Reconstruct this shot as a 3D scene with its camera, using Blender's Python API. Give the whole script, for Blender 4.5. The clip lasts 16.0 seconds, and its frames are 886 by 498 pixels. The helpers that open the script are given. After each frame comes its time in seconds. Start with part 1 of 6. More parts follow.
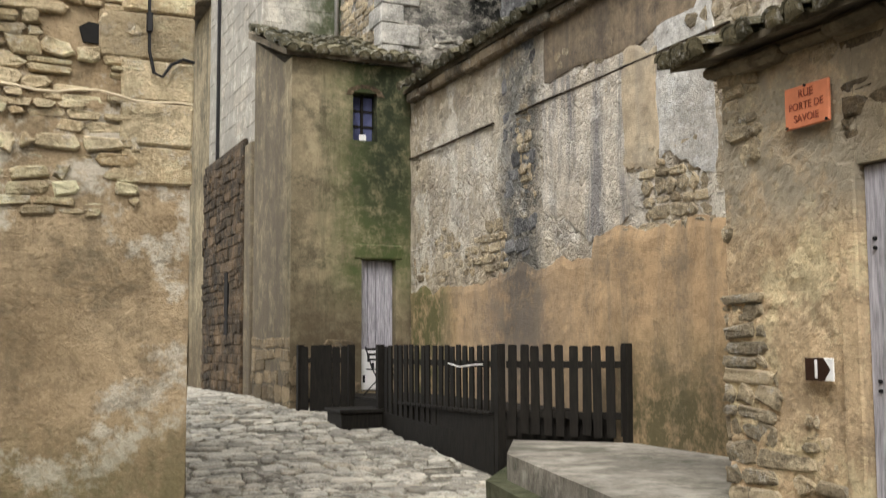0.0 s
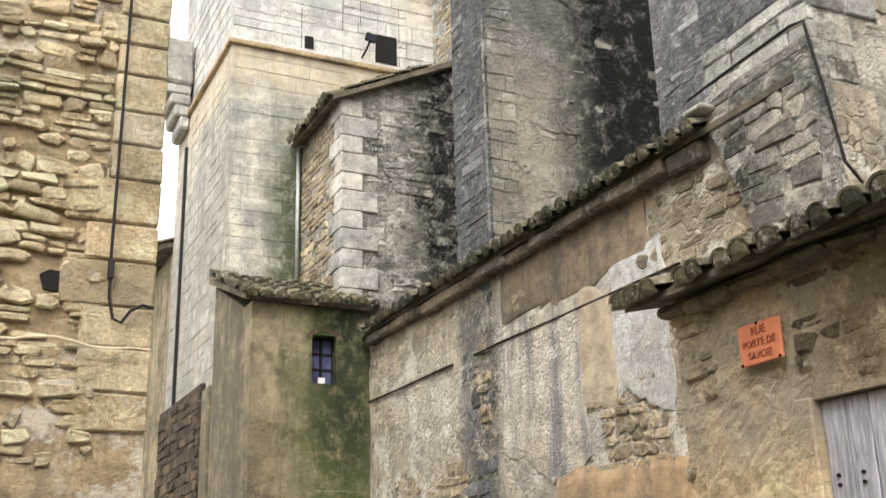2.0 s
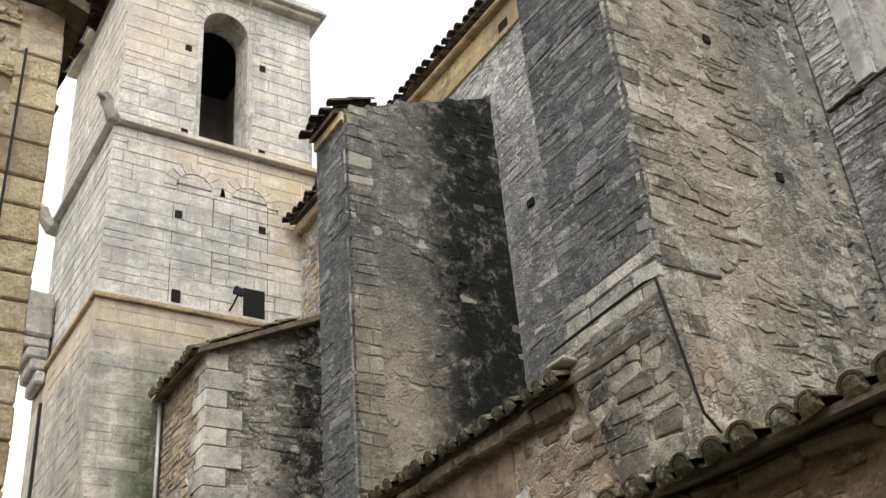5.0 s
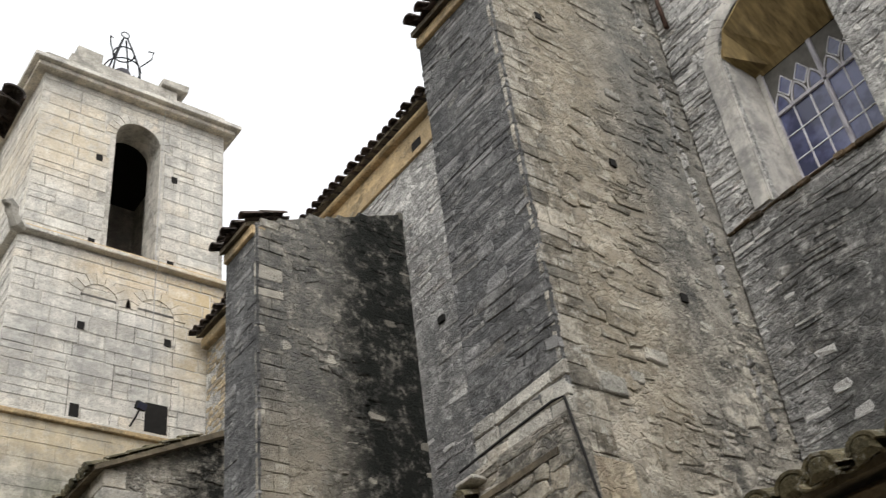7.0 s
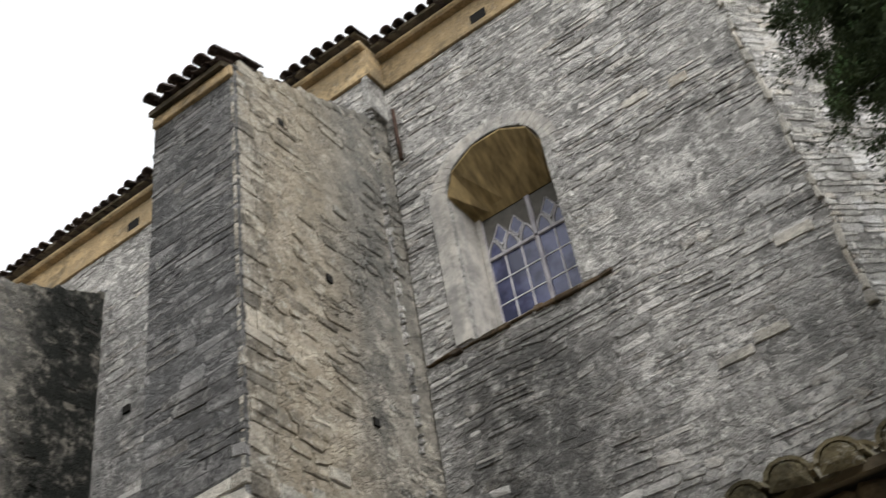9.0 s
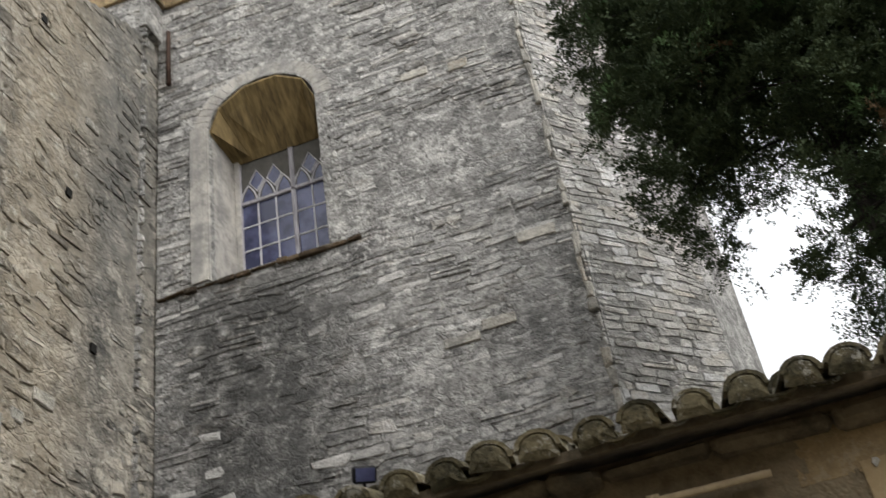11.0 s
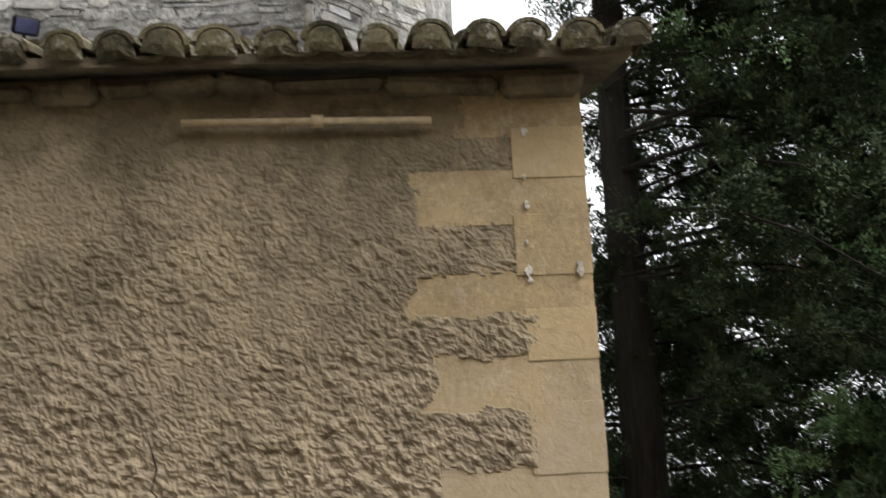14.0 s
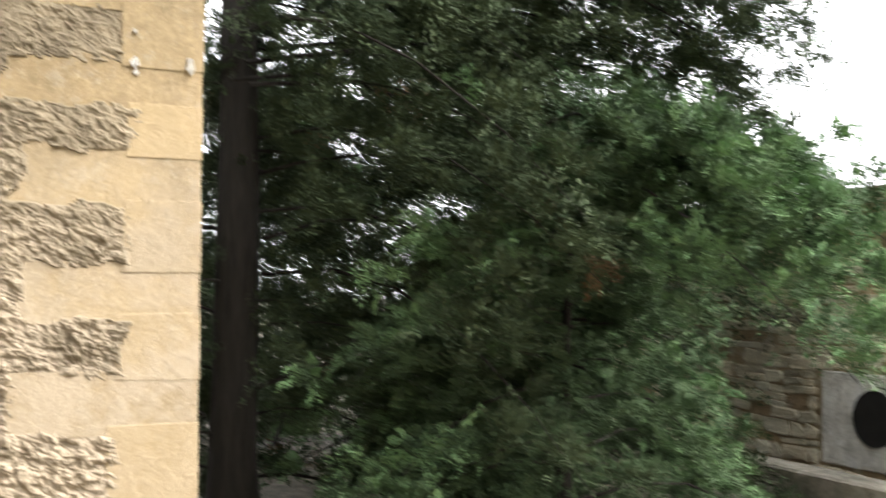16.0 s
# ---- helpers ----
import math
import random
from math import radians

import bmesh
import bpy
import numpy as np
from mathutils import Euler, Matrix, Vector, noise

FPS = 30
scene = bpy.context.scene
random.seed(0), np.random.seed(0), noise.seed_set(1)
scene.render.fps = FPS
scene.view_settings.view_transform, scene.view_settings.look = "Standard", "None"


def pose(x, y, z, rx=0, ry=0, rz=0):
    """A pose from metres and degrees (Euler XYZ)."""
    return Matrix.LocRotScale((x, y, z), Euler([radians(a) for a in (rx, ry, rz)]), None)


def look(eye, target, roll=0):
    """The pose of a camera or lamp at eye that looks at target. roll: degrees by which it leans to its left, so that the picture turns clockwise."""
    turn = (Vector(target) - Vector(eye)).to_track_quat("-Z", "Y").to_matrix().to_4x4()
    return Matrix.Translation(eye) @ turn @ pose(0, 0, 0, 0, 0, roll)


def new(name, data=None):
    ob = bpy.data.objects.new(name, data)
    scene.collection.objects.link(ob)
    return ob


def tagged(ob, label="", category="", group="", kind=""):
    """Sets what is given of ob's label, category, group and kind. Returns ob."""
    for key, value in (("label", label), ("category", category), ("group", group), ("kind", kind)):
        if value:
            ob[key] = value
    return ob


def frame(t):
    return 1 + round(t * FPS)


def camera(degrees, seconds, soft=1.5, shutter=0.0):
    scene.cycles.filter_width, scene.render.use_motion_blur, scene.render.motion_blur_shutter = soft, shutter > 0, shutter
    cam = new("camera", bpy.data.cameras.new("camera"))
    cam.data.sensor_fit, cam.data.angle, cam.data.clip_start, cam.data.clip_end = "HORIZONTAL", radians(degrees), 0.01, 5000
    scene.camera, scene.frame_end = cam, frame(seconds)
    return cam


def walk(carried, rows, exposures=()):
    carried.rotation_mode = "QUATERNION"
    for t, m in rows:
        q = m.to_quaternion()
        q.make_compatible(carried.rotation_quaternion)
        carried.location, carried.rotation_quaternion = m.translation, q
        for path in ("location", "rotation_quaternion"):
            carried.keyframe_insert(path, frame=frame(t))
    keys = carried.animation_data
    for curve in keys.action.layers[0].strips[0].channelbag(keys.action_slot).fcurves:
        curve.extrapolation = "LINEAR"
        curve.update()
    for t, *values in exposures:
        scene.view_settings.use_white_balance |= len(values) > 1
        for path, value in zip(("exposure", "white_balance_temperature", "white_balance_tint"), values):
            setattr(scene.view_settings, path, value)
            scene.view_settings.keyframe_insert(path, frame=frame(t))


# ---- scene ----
EYE = 1.6
cam = camera(44.84, 16.0, soft=1.2, shutter=0.4)
ROWS = [
    (0.0, 0.0, 0.0, 0.0, 95.11, 0.26, -23.50),
    (0.5, 0.0, 0.0, 0.0, 98.58, 0.59, -23.12),
    (1.0, 0.0, 0.0, 0.0, 101.86, 0.80, -23.06),
    (1.5, 0.0, 0.0, 0.0, 104.79, 1.43, -23.89),
    (2.0, 0.0, 0.0, 0.0, 107.92, 1.45, -25.46),
    (2.5, 0.0, 0.0, 0.0, 110.51, 1.65, -26.90),
    (3.0, 0.0, 0.0, 0.0, 113.02, 2.07, -27.81),
    (3.5, 0.0, 0.0, 0.0, 115.23, 2.36, -29.34),
    (4.0, 0.0, 0.0, 0.0, 117.07, 2.52, -30.81),
    (4.2, 0.0, 0.0, 0.0, 117.90, 2.98, -30.78),
    (6.3, 0.0, 0.0, 0.0, 125.51, 6.18, -34.21),
    (6.5, 0.0, 0.0, 0.0, 126.13, 6.26, -34.51),
    (7.0, 0.0, 0.0, 0.0, 126.77, 6.39, -36.24),
    (7.5, 0.0, 0.0, 0.0, 127.47, 6.79, -40.90),
    (8.0, 0.0, 0.0, 0.0, 128.12, 7.42, -45.63),
    (8.5, 0.0, 0.0, 0.0, 129.20, 7.81, -49.51),
    (9.0, 0.0, 0.0, 0.0, 130.33, 8.40, -54.25),
    (9.2, 0.0, 0.0, 0.0, 130.63, 9.06, -56.02),
    (11.3, 0.0, 0.0, 0.0, 123.75, 8.83, -73.54),
    (11.5, 0.0, 0.0, 0.0, 120.70, 8.14, -74.54),
    (12.0, 0.0, 0.0, 0.0, 115.35, 6.95, -78.68),
    (12.5, 0.0, 0.0, 0.0, 112.24, 6.28, -81.38),
    (13.0, 0.0, 0.0, 0.0, 109.28, 4.20, -84.63),
    (13.5, 0.0, 0.0, 0.0, 106.58, 2.65, -88.24),
    (14.0, 0.0, 0.0, 0.0, 103.14, 2.43, -92.27),
    (14.5, 0.0, 0.0, 0.0, 100.35, 1.05, -96.08),
    (15.0, 0.0, 0.0, 0.0, 97.72, -0.29, -100.04),
    (15.5, 0.0, 0.0, 0.0, 95.67, 0.26, -105.30),
    (16.0, 0.0, 0.0, 0.0, 92.42, -0.32, -113.64),
]
walk(cam, [(t, pose(x, y, EYE + z, rx, ry, rz)) for t, x, y, z, rx, ry, rz in ROWS],
     [(0.0, 0.38), (0.5, 0.54), (1.0, 0.6), (2.5, 0.7), (4.0, 0.32), (6.5, -0.04), (9.0, -0.1), (11.5, -0.08), (12.5, 0.06), (13.5, 0.33), (14.5, 0.5), (15.2, 0.82), (16.0, 1.72)])

# ---- world and light: bright overcast sky ----
world = bpy.data.worlds.new("sky")
scene.world = world
world.use_nodes = True
wn, wl = world.node_tree.nodes, world.node_tree.links
wn.clear()
sky = wn.new("ShaderNodeTexSky")
sky.sky_type, sky.sun_disc = "NISHITA", False
SUN_EL, SUN_AZ = radians(49), radians(-145)
sky.sun_elevation, sky.sun_rotation = SUN_EL, SUN_AZ
sky.dust_density, sky.air_density = 4.0, 1.0
grey = wn.new("ShaderNodeHueSaturation")
grey.inputs["Saturation"].default_value, grey.inputs["Value"].default_value = 0.12, 3.0
cloud = wn.new("ShaderNodeMix")
cloud.data_type = "RGBA"
cloud.inputs[0].default_value = 0.72
cloud.inputs[7].default_value = (8.6, 8.75, 8.9, 1.0)
bg = wn.new("ShaderNodeBackground")
bg.inputs["Strength"].default_value = 0.15
wo = wn.new("ShaderNodeOutputWorld")
wl.new(sky.outputs[0], grey.inputs["Color"])
wl.new(grey.outputs[0], cloud.inputs[6])
wl.new(cloud.outputs[2], bg.inputs["Color"])
wl.new(bg.outputs[0], wo.inputs["Surface"])
sun = new("sun", bpy.data.lights.new("sun", "SUN"))
sun.data.energy, sun.data.angle, sun.data.color = 1.5, radians(22), (1.0, 0.965, 0.92)
sun.matrix_basis = look((-8, -11, 28), (4, 6, 4))


# ---- materials ----
class Nodes:
    """A small writer of shader graphs; every pattern is laid out in metres by the world position."""

    def __init__(self, name, rough=0.9, metal=0.0):
        self.m = bpy.data.materials.new(name)
        self.m.use_nodes = True
        self.n, self.l = self.m.node_tree.nodes, self.m.node_tree.links
        self.b = self.n["Principled BSDF"]
        self.b.inputs["Roughness"].default_value = rough
        self.b.inputs["Metallic"].default_value = metal
        self.b.inputs["Specular IOR Level"].default_value = 0.25
        self.pos = self.n.new("ShaderNodeNewGeometry").outputs["Position"]

    def plug(self, socket, value):
        if isinstance(value, bpy.types.NodeSocket):
            self.l.new(value, socket)
        else:
            socket.default_value = value

    def scaled(self, x, y, z, shift=0.0):
        v = self.n.new("ShaderNodeMapping")
        v.inputs["Scale"].default_value = (x, y, z)
        v.inputs["Location"].default_value = (shift, shift, shift)
        self.l.new(self.pos, v.inputs["Vector"])
        return v.outputs[0]

    def noise(self, scale, detail=4.0, rough=0.6, vector=None):
        t = self.n.new("ShaderNodeTexNoise")
        t.inputs["Scale"].default_value, t.inputs["Detail"].default_value, t.inputs["Roughness"].default_value = scale, detail, rough
        self.l.new(vector or self.pos, t.inputs["Vector"])
        return t.outputs["Fac"]

    def voronoi(self, scale, feature="F1", out="Distance", vector=None):
        t = self.n.new("ShaderNodeTexVoronoi")
        t.feature = feature
        t.inputs["Scale"].default_value = scale
        self.l.new(vector or self.pos, t.inputs["Vector"])
        return t.outputs[out]

    def ramp(self, fac, lo, hi, a=0.0, b=1.0):
        t = self.n.new("ShaderNodeMapRange")
        for k, v in (("Value", fac), ("From Min", lo), ("From Max", hi), ("To Min", a), ("To Max", b)):
            self.plug(t.inputs[k], v)
        return t.outputs[0]

    def math(self, op, a, b=0.0):
        t = self.n.new("ShaderNodeMath")
        t.operation = op
        self.plug(t.inputs[0], a)
        self.plug(t.inputs[1], b)
        return t.outputs[0]

    def mix(self, fac, a, b, blend="MIX"):
        t = self.n.new("ShaderNodeMix")
        t.data_type, t.blend_type = "RGBA", blend
        self.plug(t.inputs[0], fac)
        for s, v in ((t.inputs[6], a), (t.inputs[7], b)):
            self.plug(s, v if isinstance(v, bpy.types.NodeSocket) else (*v, 1.0))
        return t.outputs[2]

    def axis(self, k):
        t = self.n.new("ShaderNodeSeparateXYZ")
        self.l.new(self.pos, t.inputs[0])
        return t.outputs[k]

    def random(self):
        return self.n.new("ShaderNodeObjectInfo").outputs["Random"]

    def island(self):
        return self.n.new("ShaderNodeNewGeometry").outputs["Random Per Island"]

    def bump(self, height, strength, distance=0.02, before=None):
        t = self.n.new("ShaderNodeBump")
        t.inputs["Strength"].default_value, t.inputs["Distance"].default_value = strength, distance
        self.l.new(height, t.inputs["Height"])
        if before:
            self.l.new(before, t.inputs["Normal"])
        self.l.new(t.outputs[0], self.b.inputs["Normal"])
        return t.outputs[0]

    def done(self, colour):
        self.plug(self.b.inputs["Base Color"], colour if isinstance(colour, bpy.types.NodeSocket) else (*colour, 1.0))
        return self.m


def band(g, axis, lo, hi, soft=0.15, wobble=0.3, scale=1.5):
    """1 between lo and hi along an axis, with a ragged, noisy border: the outline of a stain or of painted shade."""
    v = g.math("ADD", g.axis(axis), g.math("MULTIPLY", g.math("SUBTRACT", g.noise(scale, 5.0, 0.65), 0.5), 2 * wobble))
    return g.math("MULTIPLY", g.ramp(v, lo - soft, lo + soft), g.ramp(v, hi + soft, hi - soft))


def spread(g, base, stains_and_shade):
    for axis_bands, colour, weight in stains_and_shade:
        fac = weight
        for axis, lo, hi, soft in axis_bands:
            fac = g.math("MULTIPLY", fac, band(g, axis, lo, hi, soft, max(0.12, soft)))
        fac = g.math("MULTIPLY", fac, g.ramp(g.noise(4.0, 8.0, 0.8), 0.40, 0.53, 0.3, 1.0))
        base = g.mix(fac, base, colour)
    return base


def stone(name, light, dark, weather=(0.08, 0.08, 0.075), amount=0.5, streak=0.5, lichen=0.15, stains_and_shade=(), bump=0.8, grain=1.0, mottle=0.6, speck=0.75, odd=0.5, fleck=0.0):
    """Weathered limestone: each block its own tone, a fine grain, rain streaks, black lichen and pale spots."""
    g = Nodes(name, 0.93)
    each = g.math("FRACT", g.math("ADD", g.island(), g.random()))
    base = g.mix(g.ramp(each, 0.1, 0.9), dark, light)
    tint = g.math("FRACT", g.math("MULTIPLY", each, 13.7))
    base = g.mix(g.ramp(tint, 0.7, 1.0, 0.0, 0.35), base, (dark[0] * 1.5, dark[1] * 1.22, dark[2] * 0.85))
    base = g.mix(g.ramp(g.noise(4.0, 7.0, 0.7), 0.42, 0.64, 0.0, 0.5), base, tuple(0.5 * c for c in dark))
    base = g.mix(g.ramp(g.noise(30.0 * grain, 6.0, 0.75), 0.46, 0.66, 0.0, 0.6), base, tuple(min(1.0, 1.25 * c) for c in light))
    base = g.mix(g.ramp(g.noise(45.0 * grain, 5.0, 0.75), 0.53, 0.62, 0.0, speck), base, tuple(0.35 * c for c in dark))
    run = g.noise(1.0, 7.0, 0.7, g.scaled(2.6, 2.6, 0.25))
    base = g.mix(g.ramp(run, 0.47, 0.62, 0.0, streak), base, weather)
    base = g.mix(g.ramp(g.noise(0.6, 8.0, 0.74), 0.47, 0.58, 0.0, amount), base, weather)
    base = g.mix(g.ramp(g.noise(1.5, 9.0, 0.78, g.scaled(1, 1, 1.6, 11.0)), 0.51, 0.60, 0.0, mottle), base, tuple(min(0.85, 1.3 * c) for c in light))
    base = g.mix(g.ramp(g.noise(1.9, 9.0, 0.8, g.scaled(1, 1, 1.5, 23.0)), 0.51, 0.59, 0.0, mottle), base, tuple(0.6 * c for c in weather))
    base = g.mix(g.ramp(g.noise(9.0, 8.0, 0.82), 0.545, 0.60, 0.0, lichen), base, (0.62, 0.61, 0.56))
    if fleck > 0:
        base = g.mix(g.ramp(g.noise(12.0, 8.0, 0.78, g.scaled(1, 1, 1.6, 17.0)), 0.53, 0.59, 0.0, fleck), base, tuple(0.35 * c for c in dark))
        base = g.mix(g.ramp(g.noise(9.0, 8.0, 0.78, g.scaled(1, 1, 1.5, 29.0)), 0.55, 0.61, 0.0, fleck), base, tuple(min(0.85, 1.25 * c) for c in light))
    base = spread(g, base, stains_and_shade)
    other = g.math("FRACT", g.math("MULTIPLY", each, 37.3))
    base = g.mix(g.ramp(other, 0.90, 0.97, 0.0, odd), base, tuple(min(0.8, 1.2 * c) for c in light))
    base = g.mix(g.ramp(other, 0.16, 0.05, 0.0, odd), base, tuple(0.45 * c for c in dark))
    h = g.math("ADD", g.noise(40.0 * grain, 8.0, 0.75), g.math("MULTIPLY", g.noise(8.0, 6.0, 0.7), 2.0))
    g.bump(h, bump, 0.035)
    return g.done(base)


def plaster(name, light, dark, weather, streak=0.4, patches=0.4, stains_and_shade=(), bump=0.6, coarse=25.0, rubble=0.0, cell=(11.0, 19.0), mottle=0.55, pale=None, fleck=0.0):
    """Old lime render; with rubble, small stones show through it."""
    g = Nodes(name, 0.95)
    base = g.mix(g.ramp(g.noise(0.9, 7.0, 0.7), 0.42, 0.58), dark, light)
    base = g.mix(g.ramp(g.noise(5.0, 8.0, 0.75), 0.45, 0.62, 0.0, 0.65), base, tuple(0.55 * c for c in dark))
    base = g.mix(g.ramp(g.noise(45.0, 6.0, 0.75), 0.5, 0.66, 0.0, 0.28), base, tuple(min(0.9, 1.35 * c) for c in light))
    h = g.math("ADD", g.noise(coarse, 8.0, 0.75), g.noise(5.0, 6.0, 0.7))
    if rubble > 0:
        wob = g.n.new("ShaderNodeMix")
        wob.data_type = "VECTOR"
        t = g.n.new("ShaderNodeTexNoise")
        t.inputs["Scale"].default_value, t.inputs["Detail"].default_value = 4.0, 6.0
        g.l.new(g.pos, t.inputs["Vector"])
        wob.inputs[0].default_value = 0.22
        g.l.new(g.pos, wob.inputs[4])
        g.l.new(t.outputs["Color"], wob.inputs[5])
        mp = g.n.new("ShaderNodeMapping")
        mp.inputs["Scale"].default_value = (cell[0], cell[0], cell[1])
        g.l.new(wob.outputs[1], mp.inputs["Vector"])
        edge = g.voronoi(1.0, "DISTANCE_TO_EDGE", "Distance", mp.outputs[0])
        tone = g.voronoi(1.0, "F1", "Color", mp.outputs[0])
        sep = g.n.new("ShaderNodeSeparateXYZ")
        g.l.new(tone, sep.inputs[0])
        shown = g.math("MULTIPLY", g.ramp(edge, 0.02, 0.12), g.ramp(g.noise(2.2, 6.0, 0.7), 0.40, 0.56))
        shown = g.math("MULTIPLY", shown, 0.7 * rubble)
        face = g.mix(sep.outputs[0], tuple(0.6 * c for c in dark), tuple(min(0.9, 1.3 * c) for c in light))
        base = g.mix(shown, base, face)
        pit = g.math("MULTIPLY", g.ramp(g.noise(13.0, 7.0, 0.72, g.scaled(1, 1, 1.5, 5.0)), 0.60, 0.66), g.ramp(g.noise(2.6, 6.0, 0.7, g.scaled(1, 1, 1, 3.0)), 0.46, 0.58, 0.0, 0.85 * rubble))
        base = g.mix(pit, base, tuple(0.25 * c for c in dark))
        h = g.math("SUBTRACT", h, g.math("MULTIPLY", pit, 2.0))
        h = g.math("ADD", h, g.math("MULTIPLY", shown, g.math("ADD", 0.8, g.math("MULTIPLY", sep.outputs[1], 1.5))))
    run = g.noise(1.0, 7.0, 0.72, g.scaled(3.2, 3.2, 0.28))
    base = g.mix(g.ramp(run, 0.48, 0.61, 0.0, streak), base, weather)
    base = g.mix(g.ramp(g.noise(1.6, 7.0, 0.72, g.scaled(1, 1, 1, 7.0)), 0.53, 0.59, 0.0, patches), base, pale or tuple(min(0.8, 1.5 * c) for c in light))
    base = g.mix(g.ramp(g.noise(1.4, 9.0, 0.8, g.scaled(1, 1, 1.3, 31.0)), 0.51, 0.60, 0.0, mottle), base, tuple(0.75 * c for c in weather))
    if fleck > 0:
        base = g.mix(g.ramp(g.noise(12.0, 8.0, 0.78, g.scaled(1, 1, 1.6, 17.0)), 0.53, 0.59, 0.0, fleck), base, tuple(0.35 * c for c in dark))
        base = g.mix(g.ramp(g.noise(9.0, 8.0, 0.78, g.scaled(1, 1, 1.5, 29.0)), 0.55, 0.61, 0.0, fleck), base, tuple(min(0.85, 1.45 * c) for c in light))
    base = spread(g, base, stains_and_shade)
    g.bump(h, bump, 0.035)
    return g.done(base)


def plain(name, colour, rough=0.6, metal=0.0, vary=0.25, scale=8.0, grain=(1, 1, 1), bump=0.2):
    g = Nodes(name, rough, metal)
    v = g.scaled(*grain)
    base = g.mix(g.ramp(g.noise(scale, 6.0, 0.65, v), 0.3, 0.7), tuple((1 - vary) * c for c in colour), tuple(min(1, (1 + vary) * c) for c in colour))
    g.bump(g.noise(scale * 5, 5.0, 0.7, v), bump, 0.01)
    return g.done(base)


MAT = {}
BAY_STAINS = [(((1, 6.6, 10.9, 0.3), (2, 3.0, 11.2, 1.2)), (0.10, 0.10, 0.10), 0.8), (((1, 3.2, 5.4, 0.5), (2, 4.0, 8.55, 0.35)), (0.055, 0.055, 0.053), 0.75), (((1, 3.6, 5.0, 0.6), (2, 5.0, 8.4, 0.4)), (0.04, 0.04, 0.038), 0.5), (((1, 0.6, 5.4, 0.5), (2, 5.0, 6.0, 0.4)), (0.14, 0.14, 0.135), 0.25), (((1, 0.7, 1.5, 0.3), (2, 6.0, 9.5, 0.6)), (0.18, 0.18, 0.175), 0.4)]
MAT["nave"] = stone("nave_limestone", (0.63, 0.615, 0.585), (0.34, 0.33, 0.315), (0.10, 0.10, 0.10), 0.42, 0.25, 0.75, mottle=0.7, odd=0.5, fleck=0.75, stains_and_shade=BAY_STAINS)
MAT["apse_stone"] = stone("pale_apse_stone", (0.74, 0.72, 0.67), (0.46, 0.445, 0.41), (0.2, 0.2, 0.19), 0.3, 0.2, 0.5)
MAT["nave_mortar"] = plaster("nave_mortar", (0.46, 0.45, 0.425), (0.23, 0.223, 0.21), (0.085, 0.085, 0.082), 0.35, 0.55, rubble=0.8, mottle=0.6, fleck=0.75, stains_and_shade=BAY_STAINS)
MAT["buttress_end"] = stone("dark_weathered_stone", (0.24, 0.235, 0.23), (0.12, 0.12, 0.118), (0.04, 0.04, 0.042), 0.6, 0.45, 0.3, odd=0.6, fleck=0.5)
MAT["end_mortar"] = plaster("dark_buttress_mortar", (0.16, 0.16, 0.155), (0.085, 0.085, 0.085), (0.035, 0.035, 0.035), 0.5, 0.15, rubble=0.8, fleck=0.5)
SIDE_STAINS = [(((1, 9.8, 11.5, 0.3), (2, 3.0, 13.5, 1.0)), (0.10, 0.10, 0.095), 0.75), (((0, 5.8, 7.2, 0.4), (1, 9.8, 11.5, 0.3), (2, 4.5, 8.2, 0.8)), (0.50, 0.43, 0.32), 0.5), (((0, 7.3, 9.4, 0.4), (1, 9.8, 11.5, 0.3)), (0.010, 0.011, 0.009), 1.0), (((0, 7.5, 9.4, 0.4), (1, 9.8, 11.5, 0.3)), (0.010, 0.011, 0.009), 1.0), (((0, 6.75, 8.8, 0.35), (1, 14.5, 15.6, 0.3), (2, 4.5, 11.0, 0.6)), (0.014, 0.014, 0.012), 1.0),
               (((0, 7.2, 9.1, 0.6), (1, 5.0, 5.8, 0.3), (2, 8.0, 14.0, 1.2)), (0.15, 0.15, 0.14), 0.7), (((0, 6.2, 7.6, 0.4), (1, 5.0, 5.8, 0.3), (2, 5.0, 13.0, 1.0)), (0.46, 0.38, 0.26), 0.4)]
MAT["buttress_side"] = stone("warm_weathered_stone", (0.53, 0.49, 0.415), (0.205, 0.192, 0.168), (0.075, 0.073, 0.068), 0.6, 0.35, 0.8, stains_and_shade=SIDE_STAINS, mottle=0.85, fleck=0.4)
MAT["side_render"] = plaster("buttress_render", (0.43, 0.395, 0.335), (0.205, 0.19, 0.163), (0.09, 0.09, 0.083), 0.4, 0.55, rubble=1.0, stains_and_shade=SIDE_STAINS, mottle=0.8, fleck=0.4)
MAT["tower"] = stone("pale_ashlar", (0.68, 0.645, 0.58), (0.53, 0.505, 0.455), (0.25, 0.245, 0.235), 0.55, 0.5, 0.12, bump=0.3, grain=0.7, mottle=0.3, odd=0.12,
                     stains_and_shade=[(((2, 14.2, 15.1, 0.4), (0, 5.4, 9.0, 0.5)), (0.62, 0.47, 0.27), 0.5), (((2, 16.8, 18.8, 0.6), (0, 4.1, 6.0, 0.6)), (0.64, 0.52, 0.34), 0.5), (((2, 12.4, 15.0, 0.5), (0, 7.5, 9.0, 0.4)), (0.52, 0.39, 0.2), 0.5)])
MAT["tower_joint"] = plaster("pale_lime_joint", (0.52, 0.49, 0.435), (0.38, 0.36, 0.32), (0.16, 0.155, 0.14))
